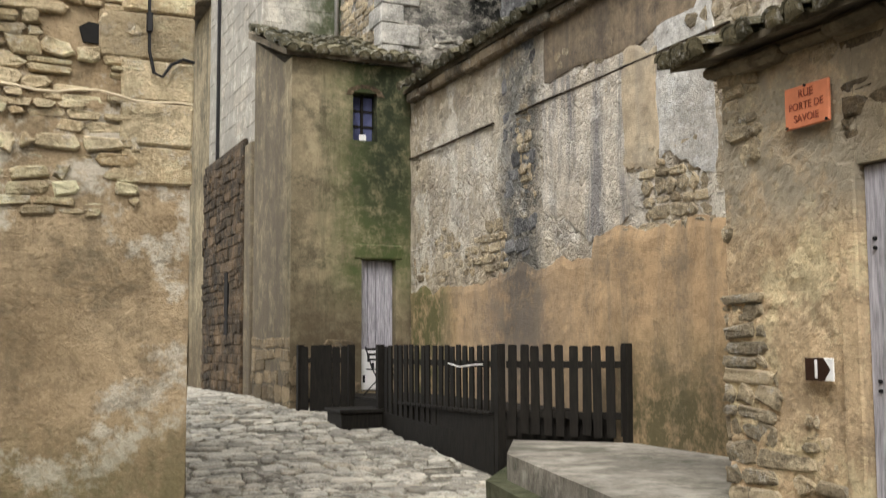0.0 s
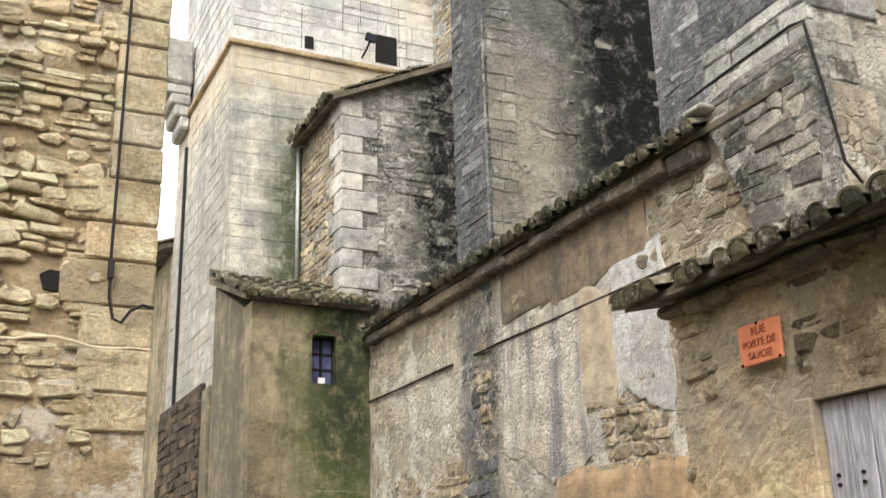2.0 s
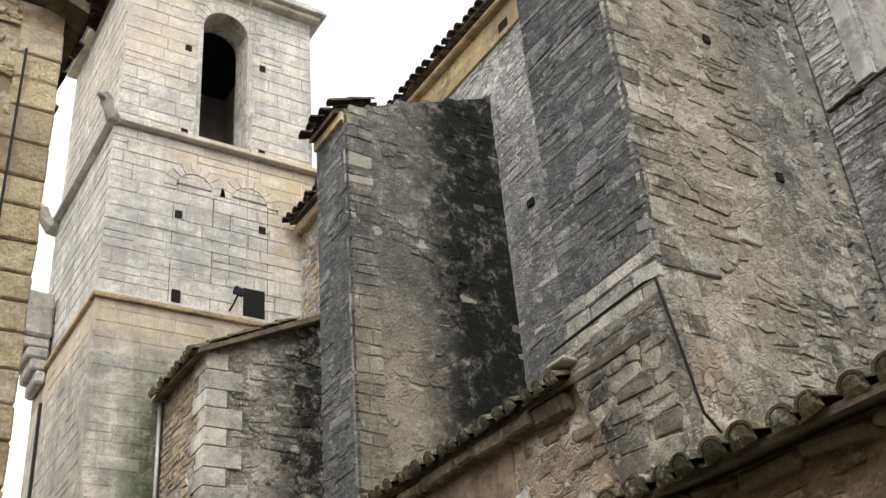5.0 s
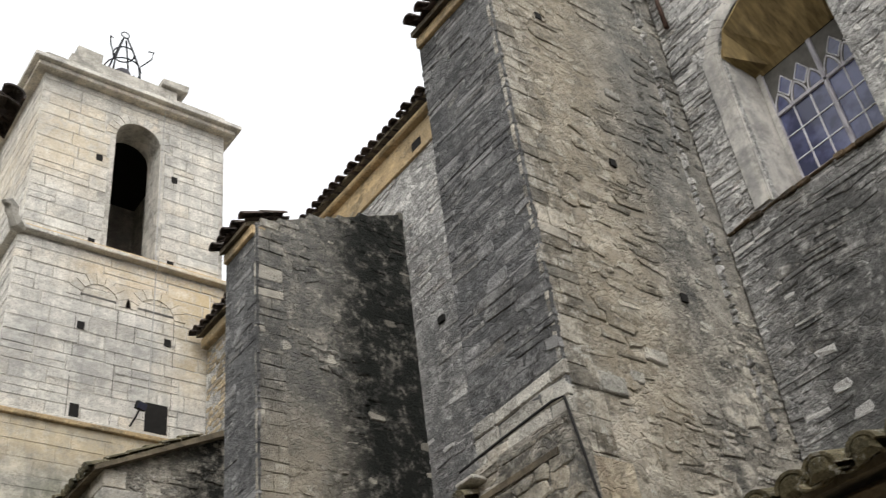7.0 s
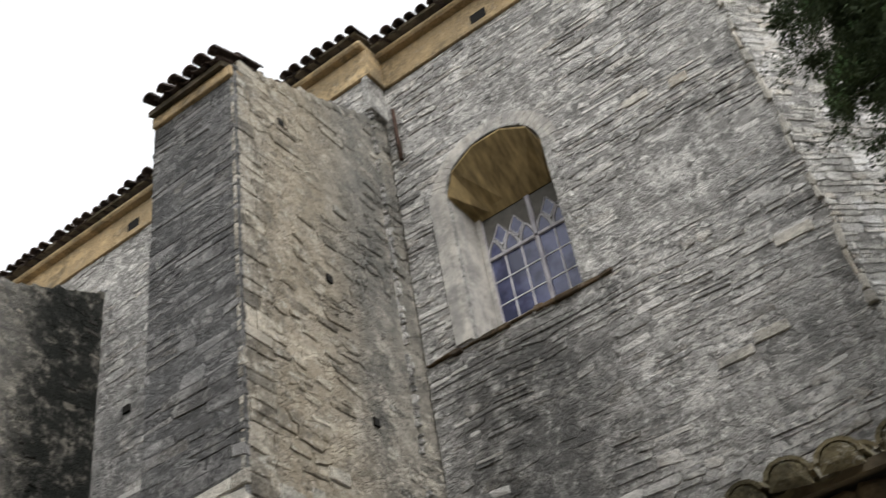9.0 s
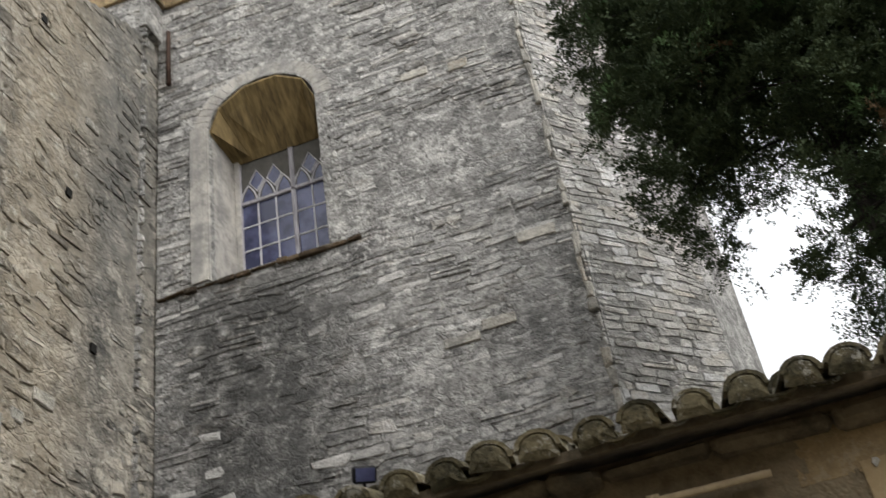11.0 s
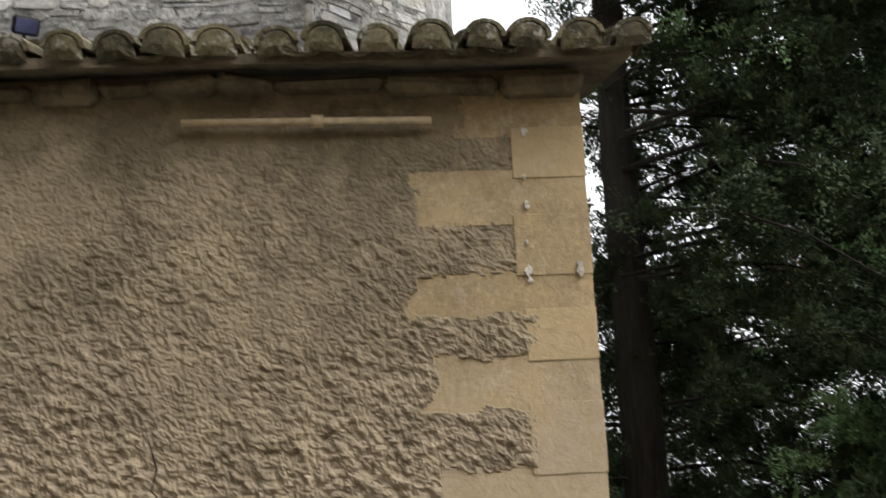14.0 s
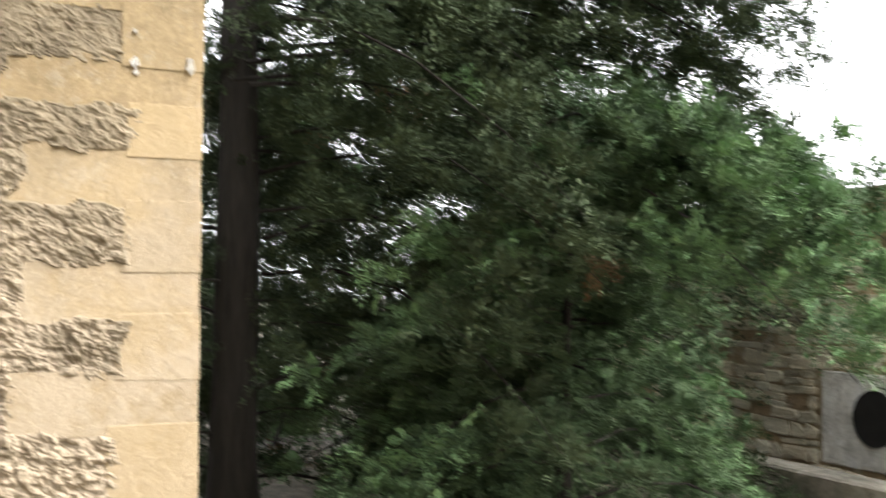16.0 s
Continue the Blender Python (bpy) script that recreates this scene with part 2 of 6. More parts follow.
# The last band paints shade onto the tower's lane-side face.
MAT["tower_low"] = stone("grey_smooth_ashlar", (0.57, 0.53, 0.445), (0.42, 0.39, 0.335), (0.20, 0.20, 0.18), 0.65, 0.75, 0.1, bump=0.25, grain=0.7, mottle=0.35, odd=0.12,
                         stains_and_shade=[(((2, 5.5, 9.6, 0.8), (0, 4.95, 6.6, 0.35)), (0.075, 0.085, 0.04), 0.9), (((2, 5.0, 9.0, 0.8), (0, 5.1, 6.2, 0.3)), (0.045, 0.055, 0.025), 0.9), (((2, 10.3, 11.4, 0.3),), (0.58, 0.46, 0.28), 0.5), (((0, 4.0, 4.25, 0.03), (2, 0.0, 9.0, 1.0)), (0.24, 0.22, 0.185), 0.75)])
# The last band darkens the lane-side wall as painted shade.
MAT["low_block"] = plaster("block_render", (0.34, 0.28, 0.175), (0.19, 0.155, 0.098), (0.07, 0.062, 0.04), 0.6, 0.2, bump=0.4,
                           stains_and_shade=[(((0, 4.75, 6.1, 0.35), (2, 2.3, 6.3, 0.5), (1, 14.0, 15.2, 0.1)), (0.06, 0.085, 0.025), 0.9), (((0, 5.1, 6.0, 0.3), (2, 3.4, 6.2, 0.5), (1, 14.0, 15.2, 0.1)), (0.022, 0.026, 0.015), 0.9),
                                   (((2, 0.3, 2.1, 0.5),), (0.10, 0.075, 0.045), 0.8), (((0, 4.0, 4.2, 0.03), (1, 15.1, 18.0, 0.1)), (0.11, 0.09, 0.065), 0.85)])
MAT["aisle"] = plaster("aisle_rubble_mortar", (0.60, 0.52, 0.39), (0.36, 0.285, 0.19), (0.26, 0.225, 0.19), 0.5, 0.8, bump=0.9, rubble=0.9, cell=(9.0, 14.0), pale=(0.70, 0.65, 0.55),
                       stains_and_shade=[(((1, 8.4, 10.7, 0.25), (2, 2.6, 4.9, 0.4)), (0.68, 0.65, 0.59), 0.6), (((1, 10.75, 11.75, 0.12), (2, 1.2, 5.8, 0.5)), (0.085, 0.088, 0.085), 0.8), (((1, 11.8, 14.0, 0.4), (2, 3.0, 4.6, 0.4)), (0.60, 0.56, 0.49), 0.4)])
COAT_STAINS = [(((2, 0.3, 1.3, 0.3),), (0.30, 0.21, 0.13), 0.6), (((1, 10.75, 11.75, 0.2), (2, 1.2, 5.8, 0.5)), (0.05, 0.05, 0.05), 0.85), (((1, 10.2, 12.4, 0.5), (2, 0.5, 2.5, 0.4)), (0.19, 0.155, 0.12), 0.75), (((1, 5.4, 9.2, 0.3), (2, 0.3, 1.5, 0.4)), (0.06, 0.065, 0.028), 0.8),
               (((1, 13.3, 14.9, 0.4), (2, 0.5, 3.0, 0.6)), (0.08, 0.085, 0.03), 0.9)]
MAT["coat"] = plaster("orange_plaster_coat", (0.52, 0.36, 0.205), (0.42, 0.285, 0.16), (0.22, 0.18, 0.13), 0.5, 0.2, bump=0.35, stains_and_shade=COAT_STAINS)
MAT["coat_brown"] = plaster("brown_plaster_coat", (0.31, 0.235, 0.155), (0.19, 0.148, 0.10), (0.10, 0.085, 0.07), 0.6, 0.15, bump=0.4, stains_and_shade=COAT_STAINS)
MAT["coat_mauve"] = plaster("greyish_plaster_coat", (0.30, 0.235, 0.175), (0.21, 0.165, 0.125), (0.13, 0.11, 0.085), 0.3, 0.2, bump=0.4)
MAT["coat_white"] = plaster("white_lime_coat", (0.76, 0.74, 0.68), (0.54, 0.50, 0.43), (0.33, 0.31, 0.28), 0.3, 0.3, bump=0.9, mottle=0.25, fleck=0.4)
MAT["coat_streaked"] = plaster("streaked_white_coat", (0.66, 0.60, 0.50), (0.48, 0.41, 0.315), (0.21, 0.20, 0.195), 0.9, 0.5, bump=0.6, rubble=0.8, mottle=0.3, pale=(0.74, 0.70, 0.62))
MAT["coat_beige"] = plaster("beige_plaster_coat", (0.55, 0.45, 0.31), (0.45, 0.36, 0.25), (0.3, 0.27, 0.22), 0.4, 0.2, bump=0.4)
MAT["rubble"] = stone("warm_rubble", (0.56, 0.455, 0.30), (0.30, 0.24, 0.155), (0.13, 0.115, 0.085), 0.35, 0.25, 0.35)
# Darker copy of the warm rubble, with the eave's shade in its colour.
MAT["rubble_eave_shade"] = stone("eave_shaded_rubble", (0.27, 0.20, 0.115), (0.13, 0.098, 0.06), (0.07, 0.058, 0.04), 0.4, 0.25, 0.15)
MAT["rubble_left"] = stone("left_wall_rubble", (0.78, 0.64, 0.42), (0.44, 0.335, 0.195), (0.16, 0.14, 0.08), 0.3, 0.2, 0.3, mottle=0.4, speck=0.25,
                           stains_and_shade=[(((0, -3.0, 0.12, 0.25), (2, 3.4, 6.5, 0.5)), (0.07, 0.075, 0.03), 0.7)])
MAT["grey_quoin"] = stone("grey_corner_stone", (0.66, 0.555, 0.39), (0.46, 0.385, 0.27), (0.14, 0.13, 0.10), 0.3, 0.2, 0.2, mottle=0.3, speck=0.25)
MAT["pale_rubble"] = stone("pale_yellow_rubble", (0.80, 0.73, 0.56), (0.55, 0.49, 0.36), (0.3, 0.27, 0.2), 0.2, 0.2, 0.2, mottle=0.3, speck=0.2)
MAT["left_plaster"] = plaster("left_wall_plaster", (0.46, 0.345, 0.21), (0.31, 0.225, 0.13), (0.14, 0.115, 0.075), 0.35, 0.75, bump=0.8, rubble=0.08, fleck=0.14, pale=(0.58, 0.53, 0.43),
                              stains_and_shade=[(((2, -1.0, 1.0, 0.3), (1, 6.0, 7.0, 0.1)), (0.12, 0.115, 0.05), 0.65)])
# The last band paints eave shade on the plaster round the door head.
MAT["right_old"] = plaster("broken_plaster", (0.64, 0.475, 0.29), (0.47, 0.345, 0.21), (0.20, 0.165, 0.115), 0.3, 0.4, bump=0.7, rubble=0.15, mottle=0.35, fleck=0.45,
                           stains_and_shade=[(((2, 2.3, 4.0, 0.14),), (0.34, 0.295, 0.22), 0.95), (((1, 2.0, 4.25, 0.25), (2, 2.5, 4.0, 0.2)), (0.17, 0.128, 0.075), 0.9)])
# Paler below; the dark top mixes dirt with eave shade put into the colour.
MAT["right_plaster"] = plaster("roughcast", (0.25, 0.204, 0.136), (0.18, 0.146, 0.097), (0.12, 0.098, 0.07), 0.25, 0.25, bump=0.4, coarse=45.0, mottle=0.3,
                               stains_and_shade=[(((2, -1.0, 1.75, 0.7),), (0.42, 0.345, 0.255), 0.7)])
# Corner stones pale below likewise, with eave shade painted into the darker top.
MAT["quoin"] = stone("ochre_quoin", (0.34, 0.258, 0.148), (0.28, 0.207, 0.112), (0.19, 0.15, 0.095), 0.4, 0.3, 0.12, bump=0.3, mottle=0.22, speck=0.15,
                       stains_and_shade=[(((2, -1.0, 1.9, 0.6),), (0.42, 0.345, 0.25), 0.85)])
MAT["white_quoin"] = stone("white_quoin", (0.54, 0.51, 0.45), (0.38, 0.355, 0.31), (0.17, 0.17, 0.16), 0.35, 0.3, 0.25, bump=0.4)
MAT["cornice"] = stone("ochre_cornice", (0.52, 0.385, 0.215), (0.42, 0.31, 0.175), (0.15, 0.13, 0.09), 0.45, 0.35, 0.15, bump=0.4)
MAT["cornice_old"] = stone("weathered_cornice", (0.25, 0.19, 0.12), (0.14, 0.108, 0.07), (0.08, 0.07, 0.055), 0.5, 0.3, 0.3)
MAT["tile"] = stone("canal_tile", (0.175, 0.15, 0.09), (0.075, 0.066, 0.038), (0.035, 0.036, 0.022), 0.6, 0.0, 0.4, bump=0.6)
MAT["pipe_paint"] = plain("old_cream_pipe_paint", (0.42, 0.335, 0.215), 0.7, 0, 0.2, 20.0)
MAT["dark_tile"] = stone("dark_eave_tile", (0.10, 0.075, 0.065), (0.05, 0.038, 0.034), (0.025, 0.024, 0.022), 0.5, 0.0, 0.1, bump=0.4)
MAT["roof_deck"] = plaster("roof_mortar", (0.19, 0.155, 0.105), (0.11, 0.09, 0.062), (0.05, 0.045, 0.035))
MAT["wood_dark"] = plain("dark_stained_wood", (0.011, 0.009, 0.0065), 0.8, 0, 0.6, 6.0, (6, 6, 1))
MAT["wood_grey"] = plain("weathered_grey_boards", (0.36, 0.345, 0.37), 0.8, 0, 0.5, 6.0, (8, 8, 0.8), 0.5)
MAT["cobble"] = stone("cobble", (0.62, 0.575, 0.48), (0.36, 0.33, 0.27), (0.12, 0.115, 0.1), 0.4, 0.0, 0.4, bump=0.4)
MAT["ground"] = plaster("earth", (0.27, 0.245, 0.195), (0.16, 0.145, 0.115), (0.1, 0.095, 0.08))
MAT["slab"] = plaster("concrete_slab", (0.38, 0.345, 0.29), (0.22, 0.20, 0.165), (0.07, 0.075, 0.045), 0.2, 0.4)
MAT["dark_rubble"] = stone("dark_brown_rubble", (0.145, 0.10, 0.058), (0.06, 0.042, 0.025), (0.02, 0.018, 0.015), 0.6, 0.5, 0.1)
MAT["foot_stone"] = stone("foot_stone", (0.50, 0.45, 0.36), (0.22, 0.20, 0.165), (0.07, 0.07, 0.065), 0.5, 0.4, 0.4, odd=0.7,
                          stains_and_shade=[(((1, 6.05, 6.8, 0.2), (2, 4.2, 5.5, 0.3)), (0.025, 0.025, 0.022), 0.9)])
MAT["moss_bank"] = plaster("mossy_bank", (0.12, 0.12, 0.07), (0.06, 0.065, 0.03), (0.03, 0.035, 0.016), 0.3, 0.2)
MAT["block_stone"] = stone("brown_base_stone", (0.27, 0.205, 0.125), (0.155, 0.118, 0.072), (0.07, 0.055, 0.035), 0.4, 0.3, 0.15)
MAT["foot_pale"] = stone("pale_dressed_stone", (0.60, 0.57, 0.50), (0.38, 0.355, 0.31), (0.10, 0.10, 0.095), 0.4, 0.3, 0.4, mottle=0.45)
MAT["dark_joint"] = plain("dark_joint", (0.10, 0.095, 0.085), 0.95)
MAT["iron"] = plain("black_iron", (0.02, 0.02, 0.022), 0.6, 0.6)
# Near-black colour painting the shade inside holes, openings and behind the glass.
MAT["hole"] = plain("hole_shade", (0.012, 0.011, 0.010), 0.95)


# ---- mesh writers ----
class Mesh:
    def __init__(self):
        self.v, self.f = [], []

    def add(self, verts, faces):
        k = len(self.v)
        self.v.extend(tuple(p) for p in verts)
        self.f.extend(tuple(k + i for i in face) for face in faces)
        return self

    def box(self, x0, x1, y0, y1, z0, z1, b=0.0):
        """A box; with b, its upright edges and top are chamfered."""
        if b <= 0:
            v = [(x, y, z) for z in (z0, z1) for y in (y0, y1) for x in (x0, x1)]
            return self.add(v, [(0, 2, 3, 1), (4, 5, 7, 6), (0, 1, 5, 4), (2, 6, 7, 3), (0, 4, 6, 2), (1, 3, 7, 5)])
        bm = bmesh.new()
        bmesh.ops.create_cube(bm, size=1.0, matrix=Matrix.LocRotScale(((x0 + x1) / 2, (y0 + y1) / 2, (z0 + z1) / 2), None, (abs(x1 - x0), abs(y1 - y0), abs(z1 - z0))))
        bmesh.ops.bevel(bm, geom=bm.edges[:], offset=b, segments=1, affect="EDGES")
        bm.verts.index_update()
        self.add([v.co[:] for v in bm.verts], [[v.index for v in f.verts] for f in bm.faces])
        bm.free()
        return self

    def prism(self, ring, shift):
        """A closed ring of points drawn out along a vector."""
        n, s = len(ring), Vector(shift)
        v = [Vector(p) for p in ring] + [Vector(p) + s for p in ring]
        f = [tuple(range(n))[::-1], tuple(range(n, 2 * n))] + [(i, (i + 1) % n, n + (i + 1) % n, n + i) for i in range(n)]
        return self.add(v, f)

    def tube(self, points, r, sides=8, ends=True):
        pts = [Vector(p) for p in points]
        rs = r if isinstance(r, (list, tuple)) else [r] * len(pts)
        v, f = [], []
        for i, p in enumerate(pts):
            d = (pts[min(i + 1, len(pts) - 1)] - pts[max(i - 1, 0)]).normalized()
            a = d.cross(Vector((0.31, 0.2, 0.93))).normalized()
            c = d.cross(a)
            v += [p + rs[i] * (math.cos(2 * math.pi * k / sides) * a + math.sin(2 * math.pi * k / sides) * c) for k in range(sides)]
        for i in range(len(pts) - 1):
            f += [(i * sides + k, i * sides + (k + 1) % sides, (i + 1) * sides + (k + 1) % sides, (i + 1) * sides + k) for k in range(sides)]
        if ends:
            f += [tuple(range(sides))[::-1], tuple(range((len(pts) - 1) * sides, len(pts) * sides))]
        return self.add(v, f)

    def rough(self, amount, scale=4.0):
        self.v = [tuple(Vector(p) + amount * noise.noise_vector(Vector(p) * scale)) for p in self.v]
        return self

    def data(self, name, smooth=False):
        me = bpy.data.meshes.new(name)
        me.from_pydata(self.v, [], self.f)
        me.validate()
        bm = bmesh.new()
        bm.from_mesh(me)
        bmesh.ops.recalc_face_normals(bm, faces=bm.faces[:])
        bm.to_mesh(me)
        bm.free()
        if smooth:
            me.polygons.foreach_set("use_smooth", [True] * len(me.polygons))
        return me


def thing(name, loc, label, category, group="", kind=""):
    ob = new(name)
    ob.location = loc
    return tagged(ob, label, category, group, kind)


def part(name, mesh, material, parent=None, label="", smooth=False, kind=""):
    """Links a mesh, given in world metres, as one object under a thing or a part."""
    me = mesh.data(name, smooth) if isinstance(mesh, Mesh) else mesh
    if not me.materials:
        me.materials.append(MAT[material])
    ob = new(name, me)
    if parent:
        ob.parent = parent
        top = parent
        while top.parent:
            top = top.parent
        if parent.parent is None:
            ob.matrix_parent_inverse = Matrix.Translation(parent.location).inverted()
    if label:
        ob["label"] = label
    if kind:
        ob["kind"] = kind
    return ob


def single(name, mesh, material, label, category, group="", kind="", smooth=False):
    return tagged(part(name, mesh, material, None, "", smooth), label, category, group, kind)


def face_frame(origin, u, v, n):
    o, u, v, n = Vector(origin), Vector(u).normalized(), Vector(v).normalized(), Vector(n).normalized()
    return lambda a, b, c: o + a * u + b * v + c * n


rng = random.Random(7)


def lay_stones(width, height, row, length, keep=None, uneven=0.25):
    """Courses of a rubble wall: rectangles (a0, a1, b0, b1), rows and lengths varied."""
    out, b = [], 0.0
    while b < height:
        h = rng.uniform(*row)
        if b + h > height:
            h = height - b
            if h < 0.4 * row[0]:
                break
        a = -rng.uniform(0, length[0])
        while a < width:
            w = rng.uniform(*length)
            if rng.random() < 0.12:
                w *= 1.5
            a0, a1 = max(a, 0.0), min(a + w, width)
            if a1 - a0 > 0.3 * length[0]:
                k = 0.0 if rng.random() > 0.18 else 0.35 * h
                cells = [(a0, a1, b, b + h)]
                if h > 1.1 * sum(row) / 2 and rng.random() < 0.25:
                    m = b + h * rng.uniform(0.4, 0.6)
                    cells = [(a0, a1, b, m), (a0, a1, m, b + h)]
                for c in cells:
                    if keep:
                        c0, c1, mid = c[0], c[1], (c[2] + c[3]) / 2
                        while c1 - c0 > 0.05 and not keep(c0 + 0.01, mid):
                            c0 += 0.03
                        while c1 - c0 > 0.05 and not keep(c1 - 0.01, mid):
                            c1 -= 0.03
                        if c1 - c0 < 0.35 * length[0]:
                            continue
                        c = (c0, c1, c[2], c[3])
                    if keep is None or keep((c[0] + c[1]) / 2, (c[2] + c[3]) / 2):
                        out.append(c)
            a += w
        b += h
    return out


def stone_shape(mesh, at, cell, joint=0.008, proud=(0.0, 0.03), rounding=0.25, sag=0.018, wave=0.05, chamfer=0.014, bury=0.0):
    """One dressed or rough stone: an eight-cornered outline, chamfered towards its face."""
    a0, a1, b0, b1 = cell
    j = min(joint, 0.18 * (b1 - b0))
    a0, a1, b0, b1 = a0 + j * rng.uniform(0.4, 1.4), a1 - j * rng.uniform(0.4, 1.4), b0 + j * rng.uniform(0.4, 1.4), b1 - j * rng.uniform(0.4, 1.4)
    w, h = a1 - a0, b1 - b0
    c = rounding * min(w, h)
    p = rng.uniform(*proud)
    if bury:
        o = at((a0 + a1) / 2, (b0 + b1) / 2, 0)
        p -= bury * max(0.0, 0.35 + 1.3 * noise.fractal(o * 0.8, 1.0, 2.0, 4))
    outline = []
    for x, y, sx, sy in ((a0, b0, 1, 1), (a1, b0, -1, 1), (a1, b1, -1, -1), (a0, b1, 1, -1)):
        cx, cy = c * rng.uniform(0.3, 1.3), c * rng.uniform(0.3, 1.3)
        two = [(x, y + sy * cy), (x + sx * cx, y)]
        outline += two if (sx * sy > 0) else two[::-1]
    outline = [(x + rng.uniform(-sag, sag) * min(1, h * 8), y + rng.uniform(-sag, sag) * min(1, h * 8)) for x, y in outline]
    if wave:
        outline = [(x, y + wave * noise.noise(Vector((0.9 * x, 1.1 * y, 2.0))) + 0.4 * wave * noise.noise(Vector((3.1 * x, 2.3 * y, 6.0)))) for x, y in outline]
    mx, my = (a0 + a1) / 2, (b0 + b1) / 2
    ch = min(chamfer, 0.14 * h)
    front = [(x + (ch if x < mx else -ch), y + (ch if y < my else -ch)) for x, y in outline]
    v = [at(x, y, -0.04) for x, y in outline] + [at(x, y, p - 0.5 * ch) for x, y in outline]
    v += [at(x, y, p + 0.5 * ch + rng.uniform(-0.006, 0.006)) for x, y in front]
    f = [(i, (i + 1) % 8, 8 + (i + 1) % 8, 8 + i) for i in range(8)] + [(8 + i, 8 + (i + 1) % 8, 16 + (i + 1) % 8, 16 + i) for i in range(8)] + [tuple(range(16, 24))]
    mesh.add(v, f)


LATER = []


def stone_wall(parent, origin, u, v, n, width, height, row, length, material, near=0, near_area=None, keep=None, name="stone", lost=0.12, **shape):
    """Stones on a face: those of near_area as parts of their own (made last), the rest as one piece."""
    at = face_frame(origin, u, v, n)
    cells = [c for c in lay_stones(width, height, row, length, keep) if rng.random() > lost]
    own = [c for c in cells if near_area and near_area((c[0] + c[1]) / 2, (c[2] + c[3]) / 2)][:near]
    chosen = set(own)
    rest = Mesh()
    for c in cells:
        if c not in chosen:
            stone_shape(rest, at, c, **shape)
    if rest.v:
        part("stonework", rest, material, parent, kind="stuff")
    if own:
        LATER.append((parent, at, own, material, name, shape))


def lay_later():
    for parent, at, own, material, name, shape in LATER:
        for c in own:
            m = Mesh()
            stone_shape(m, at, c, **shape)
            part(name, m, material, parent)


def tile_mesh(name, r0=0.085, r1=0.068, length=0.46, thick=0.02, up=True, seg=7, material="tile", plug=False, flat=0.78):
    """A half-barrel clay tile, wide end at its origin, running up along +y."""
    m, v = Mesh(), []
    for y, r in ((0.0, r0), (length, r1)):
        for rr in (r, r - thick):
            v += [(rr * math.cos(math.pi * k / seg), y, (flat if up else -0.5) * rr * math.sin(math.pi * k / seg)) for k in range(seg + 1)]
    s, f = seg + 1, []
    for k in range(seg):
        f += [(k, k + 1, 2 * s + k + 1, 2 * s + k), (s + k, 3 * s + k, 3 * s + k + 1, s + k + 1), (k, s + k, s + k + 1, k + 1), (2 * s + k, 2 * s + k + 1, 3 * s + k + 1, 3 * s + k)]
    f += [(0, 2 * s, 3 * s, s), (seg, s + seg, 3 * s + seg, 2 * s + seg)]
    m.add(v, f)
    if plug:
        ring = [((r0 - 0.6 * thick) * math.cos(math.pi * k / seg), 0.012, flat * (r0 - 0.6 * thick) * math.sin(math.pi * k / seg) - (0.05 if k in (0, seg) else 0)) for k in range(seg + 1)]
        m.add(ring + [(0.5 * x, -0.002, 0.5 * z + 0.012) for x, y, z in ring], [(k, k + 1, seg + 2 + k, seg + 1 + k) for k in range(seg)] + [tuple(range(seg + 1, 2 * seg + 2)), (0, seg + 1, 2 * seg + 1, seg)])
    me = m.data(name, False)
    me.materials.append(MAT[material])
    return me


COVER = [tile_mesh("tile", 0.092 * k, 0.072 * k, 0.46, plug=p) for k, p in ((1.0, True), (0.92, True), (1.08, True))]
PAN = tile_mesh("tile", 0.088, 0.105, 0.46, up=False)
DARK_COVER = [tile_mesh("tile", 0.092 * k, 0.072 * k, 0.46, material="dark_tile") for k in (1.0, 0.95, 1.05)]
DARK_PAN = tile_mesh("tile", 0.088, 0.105, 0.46, up=False, material="dark_tile")


def tile_roof(parent, start, along, up, width, rows, pitch=0.21, wobble=1.0, pans=True, covers=COVER, pan=PAN):
    """Canal tiles from the eave upwards: rows of pans and covers, each a tile of its own."""
    start, along, up = Vector(start), Vector(along).normalized(), Vector(up).normalized()
    out = along.cross(up)
    if out.z < 0:
        out = -out
    turn = Matrix((along, up, out)).transposed().to_4x4()
    n = int(width / pitch)
    for r in range(rows):
        for i in range(n + 1):
            base = start + along * (i * pitch + 0.012 * wobble * rng.uniform(-1, 1)) + up * (0.34 * r + 0.05 * wobble * rng.uniform(-1, 1)) + out * (0.012 * r)
            tilt = pose(0, 0, 0, -2.0 + 3 * wobble * rng.uniform(-1, 1), 8 * wobble * rng.uniform(-1, 1), 6.0 * wobble * rng.uniform(-1, 1))
            ob = part("tile", covers[rng.randrange(3)], "tile", parent)
            ob.matrix_basis = Matrix.Translation(base + out * 0.05) @ turn @ tilt
            if pans and i < n:
                ob = part("tile", pan, "tile", parent)
                ob.matrix_basis = Matrix.Translation(base + along * pitch / 2 + out * 0.035 + up * 0.07) @ turn @ tilt


# ---- the plan, in metres ----
X0, X1, X3, X3R = 4.3, 5.9, 8.62, 9.0
YB, YT = 14.75, 17.0
def up_of(z):
    return EYE + z


